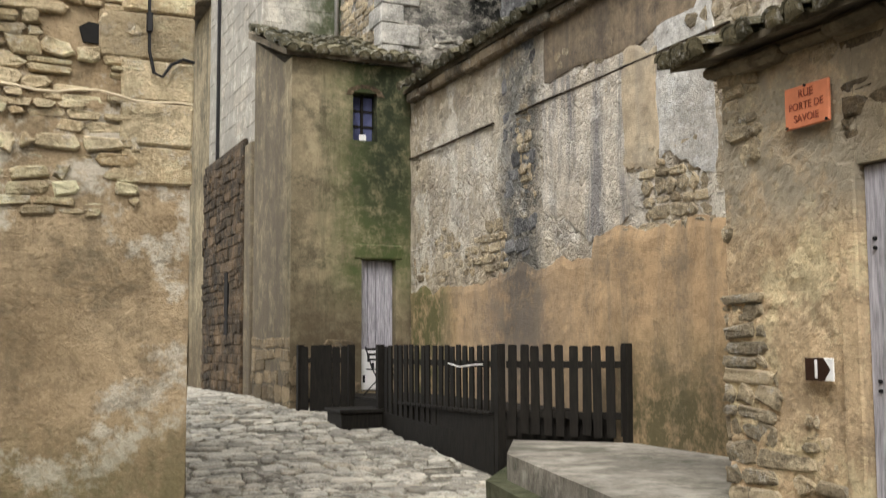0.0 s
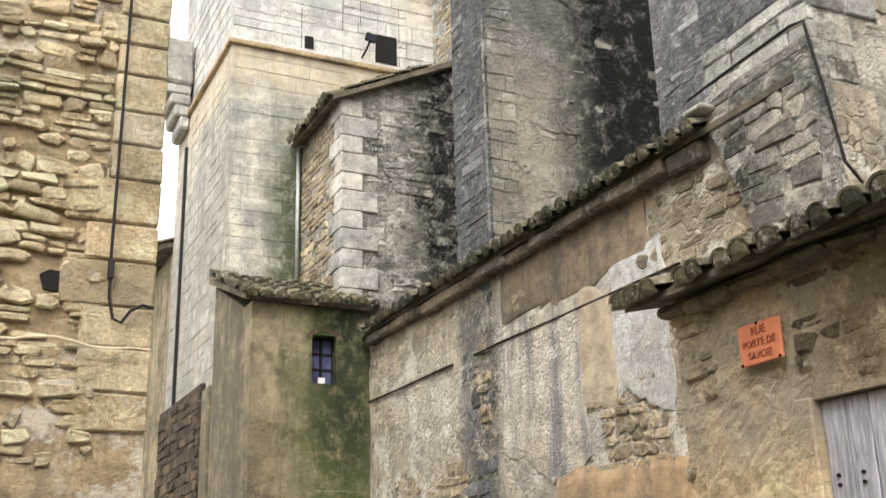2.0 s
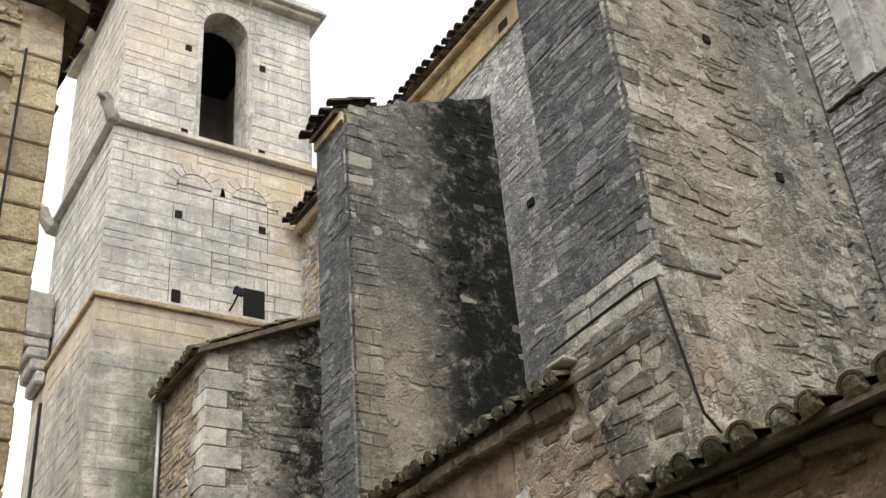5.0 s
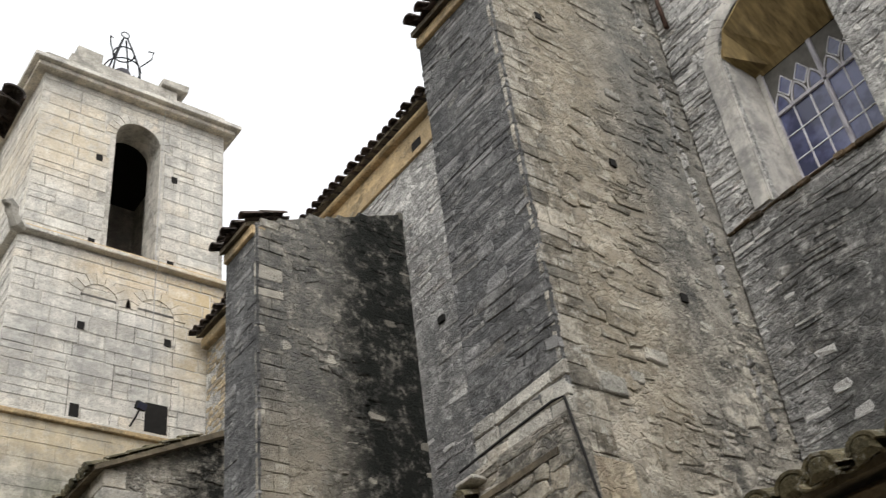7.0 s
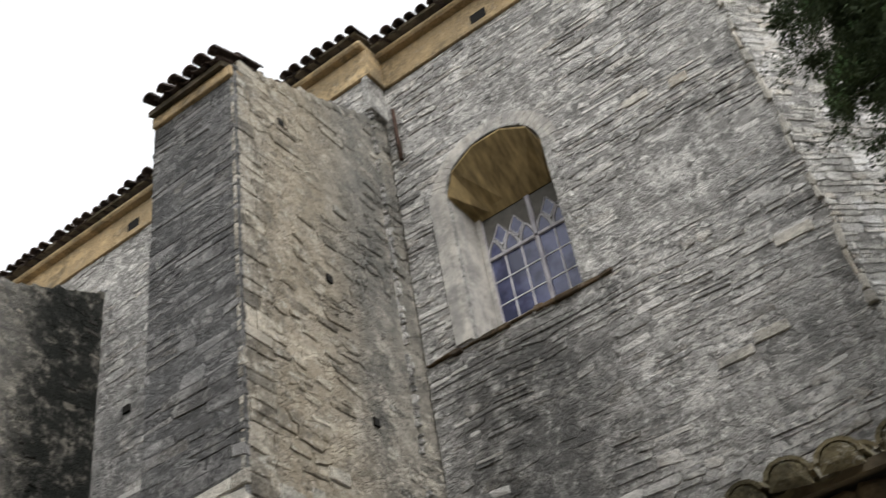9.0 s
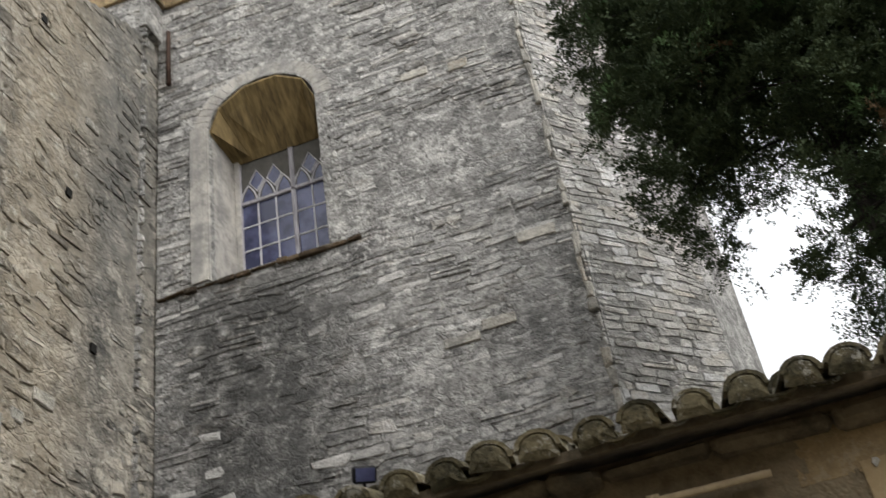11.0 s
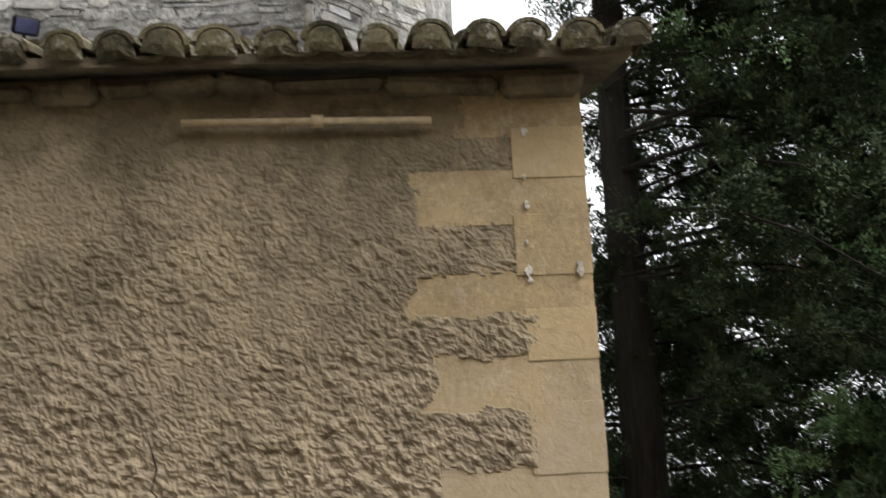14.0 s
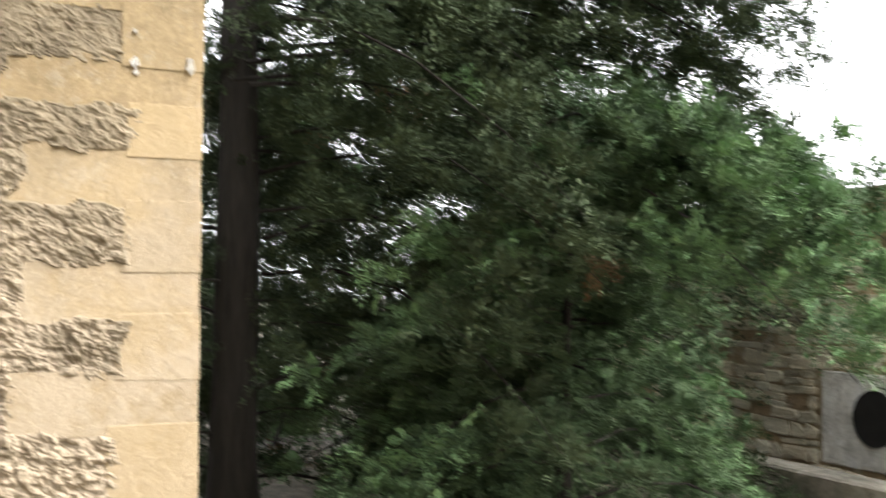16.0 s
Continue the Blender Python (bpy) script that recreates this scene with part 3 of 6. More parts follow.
def ground_z(x, y):
    """The lane is level by the eye, climbs to the chapel and is level again."""
    pts = ((-400, -0.5), (-10, 0.0), (4, 0.02), (9.5, 0.27), (14.75, 0.74), (17, 0.80), (24, 0.75), (400, 6.0))
    for (y0, z0), (y1, z1) in zip(pts, pts[1:]):
        if y <= y1:
            s = max(0.0, (y - y0) / (y1 - y0))
            return z0 + s * (z1 - z0)
    return pts[-1][1]


# ---- ground ----
def ground_sheet():
    xs = sorted(set([-400, -150, -60, -25, -12] + [round(-6 + 0.5 * i, 2) for i in range(33)] + [14, 25, 60, 150, 400]))
    ys = sorted(set([-400, -150, -60, -25, -12] + [round(-8 + 0.5 * i, 2) for i in range(74)] + [40, 60, 150, 400]))
    m = Mesh()
    m.add([(x, y, ground_z(x, y) - 0.03 + 0.015 * noise.noise(Vector((x, y, 0)))) for y in ys for x in xs],
          [(j * len(xs) + i, j * len(xs) + i + 1, (j + 1) * len(xs) + i + 1, (j + 1) * len(xs) + i) for j in range(len(ys) - 1) for i in range(len(xs) - 1)])
    return single("ground", m, "ground", "trodden stony earth between the cobbles of the lane", "ground", kind="structure")


ground = ground_sheet()


def arch_wall(mesh, at, width, height, a0, a1, b0, spring, thick, seg=10, rise=None, splay=0.0):
    """A wall from (0, 0) to (width, height) with a round-headed opening through it; splay widens it towards the face."""
    r = (a1 - a0) / 2
    rise = r if rise is None else rise
    mid = (a0 + a1) / 2

    def outline(d):
        k = splay * d
        pts = [(a0 - k, b0), (a0 - k, spring)]
        pts += [(mid - (r + k) * math.cos(math.pi * i / seg), spring + (rise + k) * math.sin(math.pi * i / seg)) for i in range(1, seg)]
        return pts + [(a1 + k, spring), (a1 + k, b0)]
    front, back = outline(1.0), outline(0.0)
    for pts, c in ((front, 0.0), (back, -thick)):
        n = len(pts)
        v = [at(x, y, c) for x, y in pts]
        top = [at(min(max(x, 0), width), height, c) for x, y in pts]
        extra = [at(0, 0, c), at(0, height, c), at(width, 0, c), at(width, height, c), at(pts[0][0], 0, c), at(pts[-1][0], 0, c), at(0, pts[1][1], c), at(width, pts[1][1], c), at(0, b0, c), at(width, b0, c)]
        e = 2 * n
        f = [(i, i + 1, n + i + 1, n + i) for i in range(1, n - 2)]
        f += [(e, e + 4, 0, e + 8), (e + 8, 0, 1, e + 6), (e + 6, 1, n + 1, e + 1), (e + 5, e + 2, e + 9, n - 1), (n - 1, e + 9, e + 7, n - 2), (n - 2, e + 7, e + 3, 2 * n - 2), (e + 4, e + 5, n - 1, 0)]
        mesh.add(v + top + extra, f)
    n = len(front)
    v = [at(x, y, 0) for x, y in front] + [at(x, y, -thick) for x, y in back]
    mesh.add(v, [(i, (i + 1) % n, n + (i + 1) % n, n + i) for i in range(n)])
    v = [at(x, y, c) for c in (0, -thick) for x, y in ((0, 0), (width, 0), (width, height), (0, height))]
    mesh.add(v, [(0, 1, 5, 4), (1, 2, 6, 5), (2, 3, 7, 6), (3, 0, 4, 7)])
    return mesh


def rough_sheet(at, width, height, step, amount, scale, back=0.3, keep=None, fine=0.0):
    """A wall slab whose face is uneven: old plaster, roughcast."""
    m, nx, nz = Mesh(), max(2, int(width / step)), max(2, int(height / step))
    v = []
    for j in range(nz + 1):
        for i in range(nx + 1):
            a, b = width * i / nx, height * j / nz
            p = at(a, b, 0)
            q = amount(a, b) if callable(amount) else amount
            d = q * (noise.fractal(p * scale, 1.0, 2.0, 4) if fine == 0 else 0.6 * noise.fractal(p * scale, 1.0, 2.0, 3) + fine * abs(noise.noise(p * scale * 4)))
            v.append(at(a, b, d))
    w = nx + 1
    f = [(j * w + i, j * w + i + 1, (j + 1) * w + i + 1, (j + 1) * w + i) for j in range(nz) for i in range(nx)]
    m.add(v, f)
    m.add([at(a, b, -back) for b in (0, height) for a in (0, width)] + [at(a, b, 0) for b in (0, height) for a in (0, width)],
          [(0, 2, 3, 1), (0, 1, 5, 4), (2, 6, 7, 3), (0, 4, 6, 2), (1, 3, 7, 5)])
    return m


# ---- the church: aisle wall, buttresses, nave ----
church = thing("church", (X1, 9, 0.5), "grey limestone church with stepped buttresses and a low plastered aisle", "church")
Z = up_of
at_aisle = face_frame((X1, YB, 0.2), (0, -1, 0), (0, 0, 1), (-1, 0, 0))     # a runs towards the eye from the corner
AH = Z(3.72) - 0.2
aisle = part("aisle_wall", rough_sheet(at_aisle, YB - 5.46, AH, 0.06, 0.022, 2.5, 0.6), "aisle", church, "peeling ochre plaster over rubble")


def aisle_bare(a, b):
    """Where the plaster has fallen: along the plaster's lower edge, a patch by the eave and one by the low house."""
    y, z = YB - a, b + 0.2
    w = noise.noise(Vector((y * 1.3, z * 1.6, 3.0)))
    if 11.6 < y < 14.6:
        return 2.45 < z < 3.0 + 0.35 * w
    if 7.6 < y < 9.2 and 2.5 < z < 3.5:
        return w > -0.15
    if 6.75 < y < 7.75:
        return z > 3.9 + 0.5 * (y - 6.75) + 0.25 * w
    if 5.4 < y < 6.8:
        return z > 2.0
    return w > 0.36 and z > 2.6


stone_wall(aisle, (X1, YB, 0.2), (0, -1, 0), (0, 0, 1), (-1, 0, 0), YB - 5.46, AH + 0.1, (0.09, 0.17), (0.12, 0.34), "rubble",
           300, lambda a, b: a > 3.0, aisle_bare, proud=(-0.012, 0.02), rounding=0.4)


def coat(parent, at, a0, a1, low, high, material, thick=0.02, step=0.05, rag=0.12, label=""):
    """A coat of plaster left on a wall, with ragged edges and a broken rim."""
    m, n, rows = Mesh(), max(2, int((a1 - a0) / step)), 24
    cols = []
    for i in range(n + 1):
        a = a0 + (a1 - a0) * i / n
        lo, hi = low(a), high(a)
        lo += rag * noise.fractal(Vector((a * 2.2, lo, 4.0)), 1.0, 2.0, 4) if lo > 0.05 else 0.0
        hi += rag * noise.fractal(Vector((a * 2.0, hi, 9.0)), 1.0, 2.0, 4)
        cols.append((a, lo, max(hi, lo + 0.02)))
    v = []
    for a, lo, hi in cols:
        for j in range(rows + 1):
            b = lo + (hi - lo) * j / rows
            aa = a + (0.5 * rag * noise.fractal(Vector((1.0, b * 2.5, a0 + 3.0)), 1.0, 2.0, 4) if a in (cols[0][0], cols[-1][0]) else 0.0)
            rim = 0.4 if j in (0, rows) or a in (cols[0][0], cols[-1][0]) else 1.0
            p = at(aa, b, 0)
            v.append(at(aa, b, 0.5 * thick * rim + 0.012 * noise.fractal(p * 1.8, 1.0, 2.0, 4) + 0.008))
    w = rows + 1
    m.add(v, [(i * w + j, (i + 1) * w + j, (i + 1) * w + j + 1, i * w + j + 1) for i in range(n) for j in range(rows)])
    edge = [i * w for i in range(n + 1)] + [n * w + j for j in range(1, w)] + [i * w + rows for i in range(n - 1, -1, -1)] + [j for j in range(rows - 1, 0, -1)]
    inward = (at(0, 0, -1) - at(0, 0, 0)) * 0.06
    m.add([Vector(v[k]) for k in edge] + [Vector(v[k]) + inward for k in edge], [(i, (i + 1) % len(edge), len(edge) + (i + 1) % len(edge), len(edge) + i) for i in range(len(edge))])
    return part("plaster_coat", m, material, parent, label)


def yy(y):
    return YB - y


coat(aisle, at_aisle, 0.05, YB - 5.5, lambda a: 0.0, lambda a: 2.3 + (0.22 if YB - a < 9.6 else -0.12 if YB - a > 11.8 else 0.0), "coat", 0.055, label="stained orange plaster")
coat(aisle, at_aisle, yy(10.6), yy(7.75), lambda a: 4.36 + 0.03 * math.sin(3.0 * a), lambda a: AH + 0.05, "coat_brown", 0.025, rag=0.05, label="brown plaster under the eave")
coat(aisle, at_aisle, yy(10.65), yy(8.95), lambda a: 2.75 + 0.25 * math.sin(2.1 * a), lambda a: 4.33, "coat_streaked", 0.02, rag=0.12)
coat(aisle, at_aisle, yy(8.98), yy(8.38), lambda a: 3.2 - 0.25 * (a - yy(8.98)), lambda a: 4.3, "coat_beige", 0.03, rag=0.2)
coat(aisle, at_aisle, yy(8.42), yy(7.55), lambda a: 3.05 + 0.2 * math.sin(6 * a), lambda a: 4.55, "coat_white", 0.022, rag=0.16, label="white lime patch")
# Thin dark strips added to draw the dark line along the aisle wall.
for k in range(13):
    y0, y1 = 7.3 + 0.575 * k, 7.3 + 0.575 * (k + 1)
    if k != 7:
        part("string_course", Mesh().box(X1 - 0.032 - 0.005 * (k % 3), X1, y0 + 0.004, min(y1, YB) - 0.004, Z(2.757), Z(2.777), 0.005).rough(0.014, 3.0), "dark_rubble", aisle)
stone_wall(church, (X1, 11.7, 2.5), (0, -1, 0), (0, 0, 1), (-1, 0, 0), 0.85, 3.1, (0.14, 0.24), (0.25, 0.5), "buttress_end", lost=0.45, proud=(-0.025, 0.004))

# aisle eave and roof
aisle_roof = part("roof", Mesh().prism([(5.78, 5.6, Z(3.74)), (5.78, 5.6, Z(3.80)), (8.7, 5.6, Z(4.86)), (8.7, 5.6, Z(4.70))], (0, YB - 5.6 + 0.1, 0)), "roof_deck", church, "canal tile lean-to roof")
y = 6.76
while y < YB - 0.3:
    w = rng.uniform(0.35, 0.7)
    part("cornice_slab", Mesh().box(5.76 + rng.uniform(-0.03, 0.03), 6.0, y + 0.004, min(y + w, YB - 0.08) - 0.004, Z(3.57) + rng.uniform(-0.03, 0.03), Z(3.735), 0.03).rough(0.02, 5.0), "cornice_old", aisle_roof)
    y += w
tile_roof(aisle_roof, (5.66, 6.72, Z(3.76)), (0, 1, 0), (1, 0, 0.36), YB - 6.8, 2)
part("coping", Mesh().box(5.64, 6.1, 6.52, 6.78, Z(3.91), Z(3.955), 0.012).rough(0.01, 5.0), "foot_pale", aisle_roof)


def buttress(y0, y1, top, rise, label, x1, ledge=None):
    """A buttress against the nave: a dark weathered end, a sloping tiled top."""
    b = part("buttress", Mesh().prism([(X1 + 0.03, y0 + 0.03, 0.6), (x1, y0 + 0.03, 0.6), (x1, y0 + 0.03, Z(top + rise * (x1 - X1))), (X1 + 0.03, y0 + 0.03, Z(top))], (0, y1 - y0 - 0.06, 0)), "side_render", church, label)
    z0 = Z(2.0)
    stone_wall(b, (X1 + 0.03, y1, z0), (0, -1, 0), (0, 0, 1), (-1, 0, 0), y1 - y0, Z(top) - z0, (0.07, 0.16), (0.2, 0.62), "buttress_end", lost=0.08, joint=0.005, proud=(-0.001, 0.013), rounding=0.2, sag=0.02, wave=0.05, chamfer=0.006, bury=0.008)
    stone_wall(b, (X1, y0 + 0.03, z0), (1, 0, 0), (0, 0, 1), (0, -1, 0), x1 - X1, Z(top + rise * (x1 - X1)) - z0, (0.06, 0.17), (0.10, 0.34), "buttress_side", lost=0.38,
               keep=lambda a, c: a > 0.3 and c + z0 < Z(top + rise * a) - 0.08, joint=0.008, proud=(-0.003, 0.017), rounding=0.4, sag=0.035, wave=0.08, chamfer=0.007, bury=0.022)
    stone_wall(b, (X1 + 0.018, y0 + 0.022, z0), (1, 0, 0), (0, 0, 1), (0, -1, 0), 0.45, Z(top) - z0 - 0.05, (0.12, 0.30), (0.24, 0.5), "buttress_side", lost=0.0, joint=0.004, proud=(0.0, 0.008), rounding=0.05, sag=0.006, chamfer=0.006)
    part("end_facing", Mesh().box(X1 + 0.026, X1 + 0.06, y0 + 0.01, y1 - 0.01, z0, Z(top) - 0.05), "end_mortar", b)
    slope = Vector((1, 0, rise)).normalized()
    cap = part("cap", Mesh().prism([(X1 - 0.1, y0 + 0.09, Z(top - 0.08)), (x1, y0 + 0.09, Z(top - 0.08 + rise * (x1 - X1 + 0.1))), (x1, y0 + 0.09, Z(top + 0.0 + rise * (x1 - X1 + 0.1))), (X1 - 0.1, y0 + 0.09, Z(top + 0.0))], (0, y1 - y0 - 0.12, 0)), "roof_deck", b)
    a = 0.12
    while a < x1 - X1 - 0.1:
        w = rng.uniform(0.14, 0.36)
        part("coping_stone", Mesh().box(X1 + a, X1 + a + w - 0.01, y0 + 0.02, y0 + 0.24, Z(top + rise * (a + 0.1)) - 0.14, Z(top + rise * (a + w / 2)) + rng.uniform(-0.02, 0.045), 0.02).rough(0.018, 6.0), "buttress_side", cap)
        a += w
    part("band", Mesh().box(X1 - 0.03, X1 + 0.2, y0 + 0.02, y1 - 0.02, Z(top - 0.22), Z(top - 0.06), 0.01), "cornice", b)
    tile_roof(cap, (X1 - 0.2, y0 + 0.06, Z(top - 0.02)), (0, 1, 0), slope, y1 - y0 - 0.05, 2, covers=DARK_COVER, pan=DARK_PAN)
    return b


b1 = buttress(10.83, 11.76, 9.9, 0.43, "dark stone buttress with black lichen and a tiled top", X3 + 0.1)
b2 = buttress(5.46, 6.75, 9.85, 0.46, "tall stone buttress with a projecting foot and a tiled top", X3R + 0.1)
foot = part("foot", Mesh().prism([(X1 - 0.1, 5.42, 1.2), (X1 - 0.1, 6.0, 1.2), (X1 - 0.1, 6.18, 4.3), (X1 - 0.1, 6.76, Z(4.06)), (X1 - 0.1, 5.42, Z(4.06))], (0.2, 0, 0)), "side_render", b2, "projecting foot of rough stones")
stone_wall(foot, (X1 - 0.1, 6.78, 3.0), (0, -1, 0), (0, 0, 1), (-1, 0, 0), 1.36, Z(4.02) - 3.0, (0.09, 0.24), (0.14, 0.5), "foot_stone", lost=0.06,
           keep=lambda a, b: 6.78 - a < 6.2 + 0.4 * max(0.0, b + 3.0 - 4.3), proud=(-0.002, 0.018), rounding=0.3, sag=0.03, chamfer=0.01)
stone_wall(b2, (X1 + 0.02, 6.74, Z(4.08)), (0, -1, 0), (0, 0, 1), (-1, 0, 0), 1.28, 0.5, (0.15, 0.2), (0.3, 0.6), "foot_pale", lost=0.0, joint=0.004, proud=(0.0, 0.012), rounding=0.08, sag=0.01, wave=0.03)

# nave walls
LEFT_H, RIGHT_H = Z(12.45), Z(12.45)
nave_left = part("nave_wall", Mesh().box(X3 + 0.03, X3 + 1.0, 5.52, YT + 6, 2.0, LEFT_H), "nave_mortar", church)
stone_wall(nave_left, (X3 + 0.03, YT, Z(4.4)), (0, -1, 0), (0, 0, 1), (-1, 0, 0), YT - 5.42, 7.7, (0.08, 0.16), (0.16, 0.45), "nave", lost=0.15, joint=0.006, proud=(-0.004, 0.012), rounding=0.3, sag=0.028, chamfer=0.006, bury=0.013)
part("pier", Mesh().box(X3 - 0.01, X3R + 0.2, 5.40, 5.51, Z(11.25), LEFT_H, 0.01).rough(0.01), "nave_mortar", nave_left)
WY0, WY1 = 3.30, 4.74                      # the window's opening along y
SILL, SPRING = Z(7.08), Z(9.35)
RB = 2.0
at_bay = face_frame((X3R, 5.46, RB), (0, -1, 0), (0, 0, 1), (-1, 0, 0))
bay = arch_wall(Mesh(), face_frame((X3R + 0.03, 5.46, RB), (0, -1, 0), (0, 0, 1), (-1, 0, 0)), 5.46 - 0.62, RIGHT_H - RB, 5.46 - WY1, 5.46 - WY0, SILL - RB, SPRING - RB, 0.75, 12, 0.62)
nave_right = part("nave_wall", bay, "nave_mortar", church, "coursed grey rubble wall")


def bay_keep(a, b):
    y, z = 5.46 - a, b + RB
    if WY0 - 0.12 < y < WY1 + 0.22 and SILL - 0.05 < z < SPRING:
        return False
    m = (WY0 + WY1) / 2
    if z >= SPRING and math.hypot((y - m) / 0.95, (z - SPRING) / 0.86) < 1.0:
        return False
    return z < RIGHT_H - 0.55


stone_wall(nave_right, (X3R + 0.03, 5.46, RB), (0, -1, 0), (0, 0, 1), (-1, 0, 0), 5.46 - 0.64, RIGHT_H - RB, (0.06, 0.14), (0.13, 0.46), "nave",
           300, lambda a, b: b > 4.2, bay_keep, lost=0.06, joint=0.007, proud=(0.0, 0.018), rounding=0.3, sag=0.028, wave=0.06, chamfer=0.007, bury=0.016)
apse_dir = Vector((1.09, -1.09, 0)).normalized()
apse = part("apse_wall", Mesh().prism([(X3R + 0.02, 0.65, 2.0), (X3R + 1.11, -0.44, 2.0), (X3R + 2.6, -0.8, 2.0), (X3R + 2.6, 0.65, 2.0)], (0, 0, LEFT_H - 2.0)), "nave_mortar", church)
stone_wall(apse, (X3R, 0.65, 2.0), apse_dir, (0, 0, 1), (-0.7071, -0.7071, 0), 1.54, RIGHT_H - 2.5, (0.06, 0.12), (0.12, 0.3), "apse_stone", joint=0.005, proud=(-0.006, 0.004), rounding=0.3, sag=0.02, wave=0.07, chamfer=0.004, bury=0.011)
stone_wall(apse, (X3R - 0.015, 0.72, 2.0), (0, -1, 0), (0, 0, 1), (-1, 0, 0), 0.09, RIGHT_H - 2.3, (0.2, 0.4), (0.2, 0.3), "white_quoin", proud=(0.0, 0.006))

# nave eaves: ochre cornice and dark tiles
for x, y0, y1, z in ((X3, 5.35, YT, Z(12.42)), (X3R, 0.55, 5.36, Z(12.42))):
    roof = part("roof", Mesh().prism([(x - 0.22, y0, z + 0.22), (x - 0.22, y0, z + 0.28), (x + 3.5, y0, z + 1.6), (x + 3.5, y0, z + 1.3)], (0, y1 - y0, 0)), "roof_deck", church, "tiled nave roof")
    part("cornice", Mesh().box(x - 0.02, x + 0.4, y0, y1, z - 0.5, z + 0.05, 0.01), "cornice", roof)
    part("cornice", Mesh().box(x - 0.16, x + 0.3, y0, y1, z + 0.05, z + 0.16, 0.03), "cornice", roof)
    tile_roof(roof, (x - 0.3, y0 + 0.05, z + 0.2), (0, 1, 0), (1, 0, 0.35), y1 - y0 - 0.1, 1, covers=DARK_COVER, pan=DARK_PAN)
for x, y in ((X3, 10.2), (X3R, 3.65), (X3, 8.9), (X3, 13.4)):
    part("vent_hole", Mesh().box(x - 0.024, x + 0.1, y - 0.13, y + 0.13, Z(12.02), Z(12.2)), "hole", church)

# the nave's far end, standing out in front of the tower's corner
back_wall = part("nave_wall", Mesh().box(8.15, X3 + 0.02, 13.0, 16.965, 2.0, Z(11.9)), "nave_mortar", church)
stone_wall(back_wall, (8.15, 16.96, Z(7.5)), (0, -1, 0), (0, 0, 1), (-1, 0, 0), 2.0, 4.2, (0.1, 0.18), (0.16, 0.4), "rubble", lost=0.15, proud=(-0.01, 0.01), rounding=0.3)
back_roof = part("roof", Mesh().prism([(7.9, 13.0, Z(11.95)), (7.9, 13.0, Z(12.0)), (X3, 13.0, Z(12.3)), (X3, 13.0, Z(12.2))], (0, 3.95, 0)), "roof_deck", church, "tiled eave beside the tower")
part("cornice", Mesh().box(8.0, 8.3, 13.0, 16.95, Z(11.72), Z(11.94), 0.02), "cornice", back_roof)
tile_roof(back_roof, (7.8, 15.0, Z(11.95)), (0, 1, 0), (1, 0, 0.35), 1.9, 1, covers=DARK_COVER, pan=DARK_PAN)

# ---- the bell tower ----
tower = thing("bell_tower", (6.4, 18.7, 0.8), "square pale ashlar bell tower with an arched belfry opening", "tower")
TX0, TX1, TY1 = 4.18, 8.58, 21.3
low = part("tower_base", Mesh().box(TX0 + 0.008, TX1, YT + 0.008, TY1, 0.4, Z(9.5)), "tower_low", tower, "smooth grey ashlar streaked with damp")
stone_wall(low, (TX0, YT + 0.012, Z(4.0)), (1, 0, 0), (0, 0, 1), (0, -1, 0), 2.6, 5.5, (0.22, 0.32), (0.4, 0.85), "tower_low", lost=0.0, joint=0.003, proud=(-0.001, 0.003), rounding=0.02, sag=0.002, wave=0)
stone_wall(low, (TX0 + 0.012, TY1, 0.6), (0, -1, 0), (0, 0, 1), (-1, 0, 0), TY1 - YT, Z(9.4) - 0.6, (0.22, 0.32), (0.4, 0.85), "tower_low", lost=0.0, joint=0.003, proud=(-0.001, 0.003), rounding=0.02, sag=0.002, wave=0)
mid = part("tower_stage", Mesh().box(TX0 + 0.06, TX1 - 0.03, YT + 0.06, TY1, Z(9.5), Z(13.5)), "tower_joint", tower)
stone_wall(mid, (TX0 + 0.03, YT + 0.06, Z(9.62)), (1, 0, 0), (0, 0, 1), (0, -1, 0), TX1 - TX0 - 0.06, 3.75, (0.24, 0.36), (0.5, 1.0), "tower", 150, lambda a, b: b > 1.0, None, "ashlar", joint=0.004, proud=(0.0, 0.006), rounding=0.03, sag=0.003, wave=0, lost=0.0)
stone_wall(mid, (TX0 + 0.06, TY1, Z(9.62)), (0, -1, 0), (0, 0, 1), (-1, 0, 0), TY1 - YT - 0.06, 3.75, (0.24, 0.36), (0.5, 1.0), "tower", joint=0.004, proud=(0.0, 0.006), rounding=0.03, sag=0.003, wave=0, lost=0.0)
top_m = arch_wall(Mesh(), face_frame((TX0 + 0.1, YT + 0.1, Z(13.5)), (1, 0, 0), (0, 0, 1), (0, -1, 0)), TX1 - TX0 - 0.16, 4.5, 5.95 - TX0 - 0.1, 6.98 - TX0 - 0.1, 0.12, 3.25, 0.7, 12)
belfry = part("belfry", top_m, "tower_joint", tower)
part("belfry_side", Mesh().box(TX0 + 0.1, TX0 + 0.8, YT + 0.82, TY1, Z(13.5), Z(18.0)), "tower", tower)
part("belfry_side", Mesh().box(TX1 - 0.76, TX1 - 0.06, YT + 0.82, TY1, Z(13.5), Z(18.0)), "tower", tower)
part("belfry_back", Mesh().box(TX0 + 0.82, TX1 - 0.78, TY1 - 0.7, TY1, Z(13.5), Z(18.0)), "tower", tower)
part("belfry_floor", Mesh().box(TX0 + 0.82, TX1 - 0.78, YT + 0.82, TY1 - 0.72, Z(13.45), Z(13.6)), "tower", tower)
